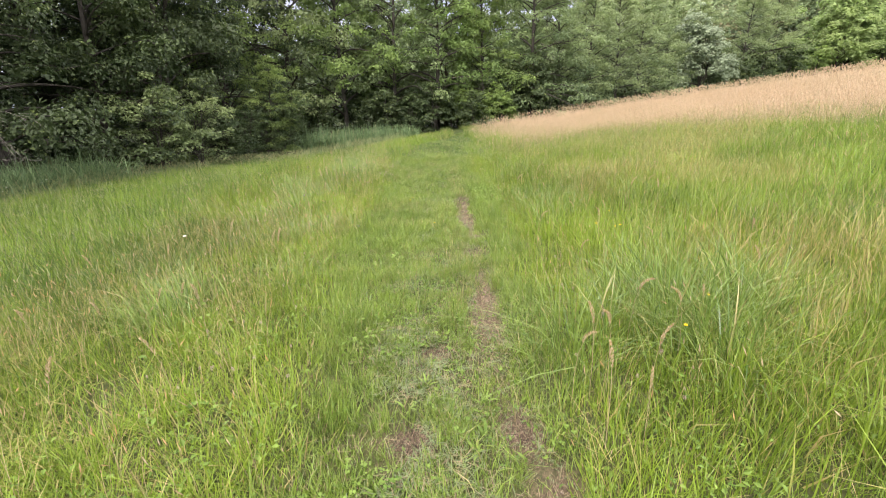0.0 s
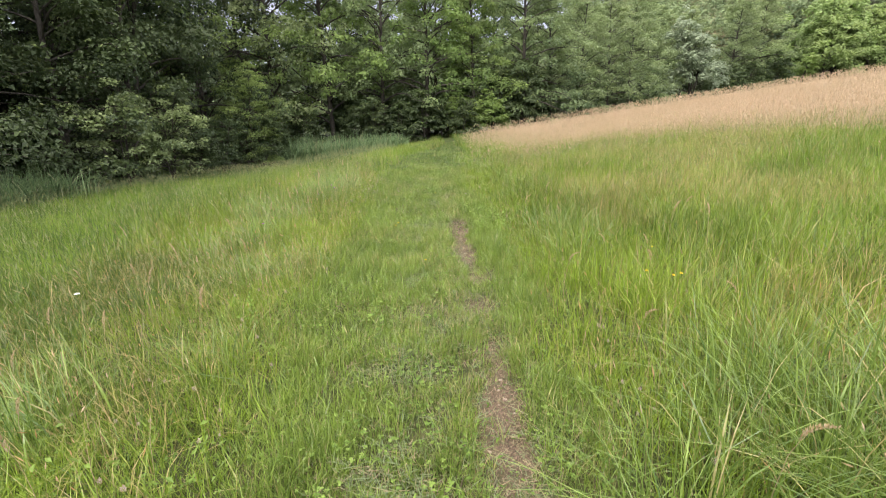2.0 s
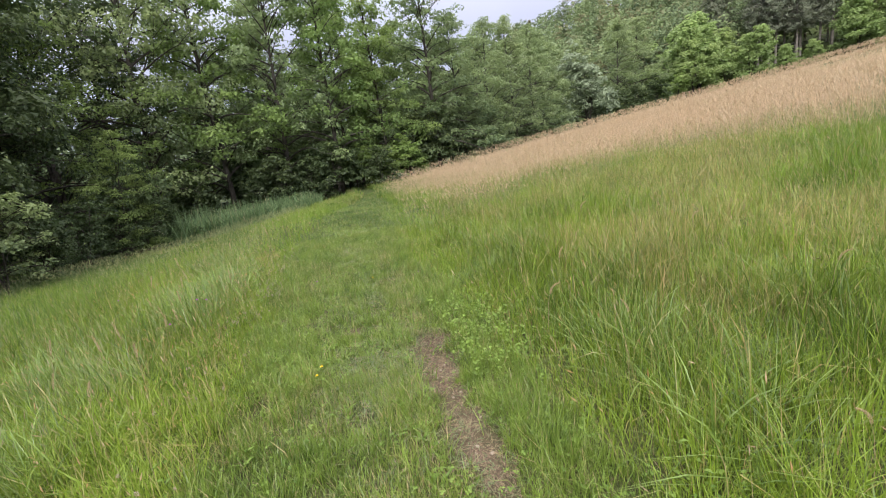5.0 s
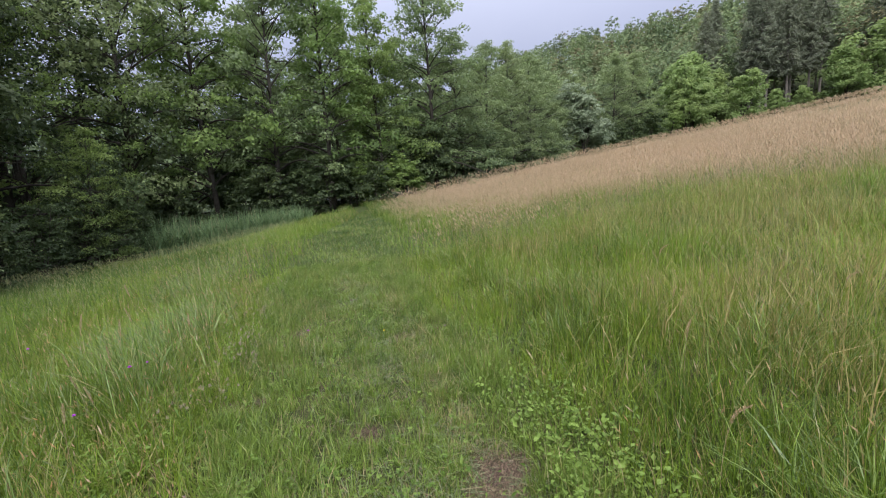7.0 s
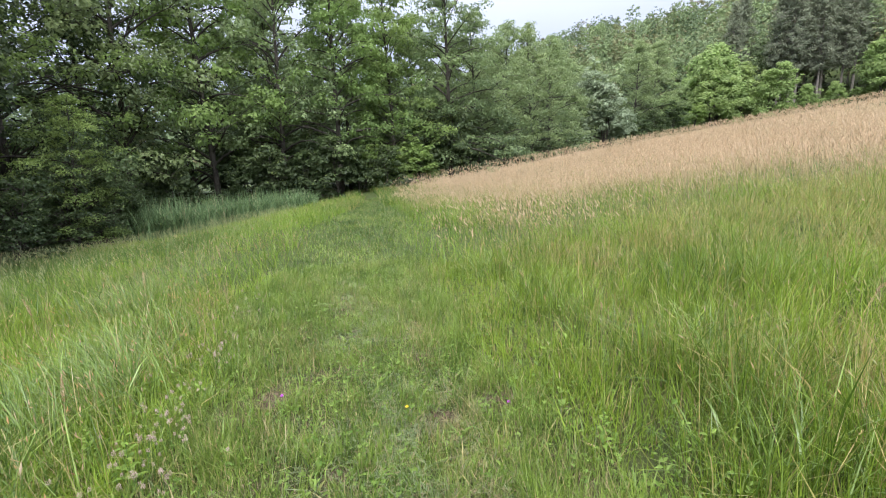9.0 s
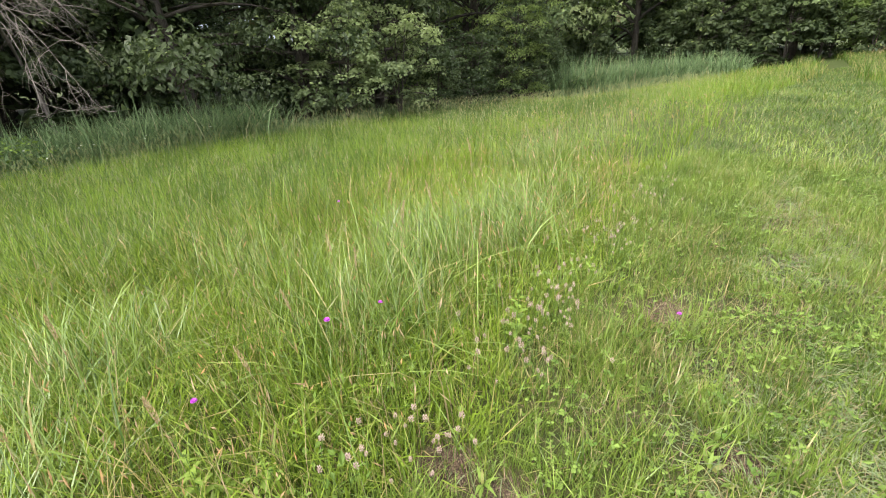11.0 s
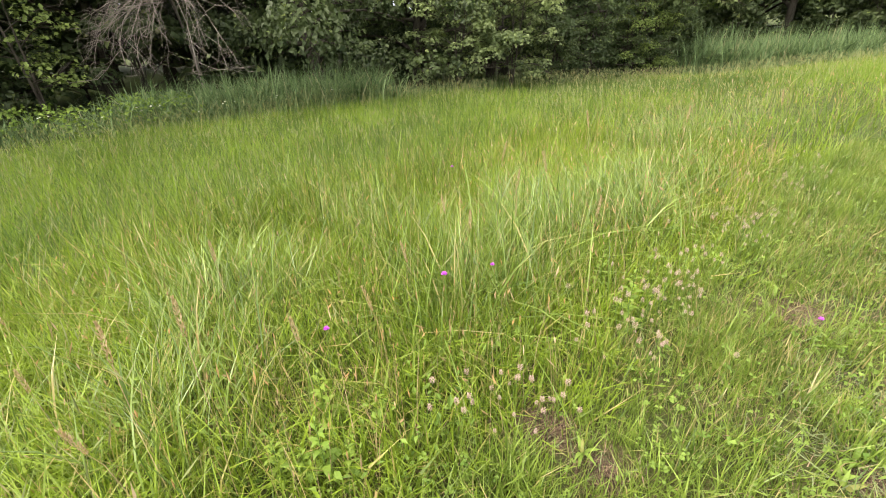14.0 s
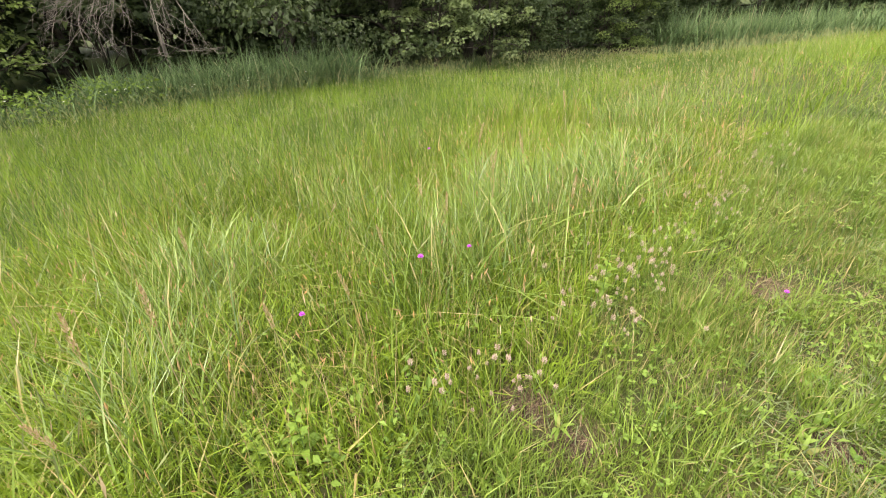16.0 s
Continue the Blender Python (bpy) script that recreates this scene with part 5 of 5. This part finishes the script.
# a dead, bleached branch hanging over the sedge
def dead_branch(limb_count):
    rng = np.random.default_rng(12)
    trunk_bag = Bag()
    tube(trunk_bag, [(-2.2, 0.5, 0.0), (-2.0, 0.45, 1.0), (-1.5, 0.3, 2.0), (-0.7, 0.12, 2.6), (0.1, 0, 2.85), (0.8, -0.1, 2.75)], [0.045, 0.04, 0.036, 0.03, 0.022, 0.012], 6)
    root = new("dead_branch")
    part("trunk", trunk_bag.mesh("trunk", M_DEAD, True), root)
    for k in range(limb_count):
        b = Bag()
        u = (k + rng.random()) / limb_count
        start = np.array([-0.9 + 1.6 * u, 0.1, 2.05 + 1.0 * u - 0.3 * u * u])

        def limb(p, d, length, r, depth):
            s = np.linspace(0, 1, 5)[:, None]
            bow = rng.normal(0, 0.38, 3)
            pts = p + d * length * s + bow * length * s * (1 - s) - np.array([0, 0, 0.5 * length]) * s ** 2
            pts[:, 2] = np.maximum(pts[:, 2], 0.95)
            tube(b, pts, r * (1 - 0.75 * s[:, 0]), 4)
            if depth:
                for _ in range(6):
                    q = rng.uniform(0.25, 0.95)
                    c = np.array([np.interp(q, s[:, 0], pts[:, i]) for i in range(3)])
                    e = d + rng.normal(0, 0.55, 3)
                    limb(c, e / np.linalg.norm(e), length * rng.uniform(0.3, 0.55), r * 0.5, depth - 1)
        d = np.array([0.6, 1.7 * (u - 0.55) + rng.normal(0, 0.4), rng.normal(0.0, 0.3)])
        limb(start, d / np.linalg.norm(d), rng.uniform(0.9, 2.0), 0.010, 2)
        part("limb", b.mesh("limb", M_DEAD, True), root)
    return tagged(root, "bleached dead branch with bare tangled twigs", "dead branch")


stand(dead_branch(22), -12.9, 10.6, -0.2, 1.2)

# pebbles and crumbs in the bare earth
pebble = ball(0.012, 0.016, 3, 6, 0.25).mesh("pebble", M_STONE)
px, py = rng.uniform(0.15, 0.6, 900), rng.uniform(1.3, 9, 900)
ok = bareness(px, py) > 0.55
for i, (x, y) in enumerate(list(zip(px[ok], py[ok]))[:70]):
    ob = tagged(new("pebble", pebble), "small pale pebble in the bare earth", "pebble", "pebbles on the track")
    s = float(rng.uniform(0.4, 1.1))
    ob.matrix_basis = Matrix.Translation((float(x), float(y), float(land(x, y)) - 0.006)) @ Matrix.Rotation(i * 1.7, 4, "Z") @ Matrix.Diagonal((s, s * 1.3, s * 0.8, 1))
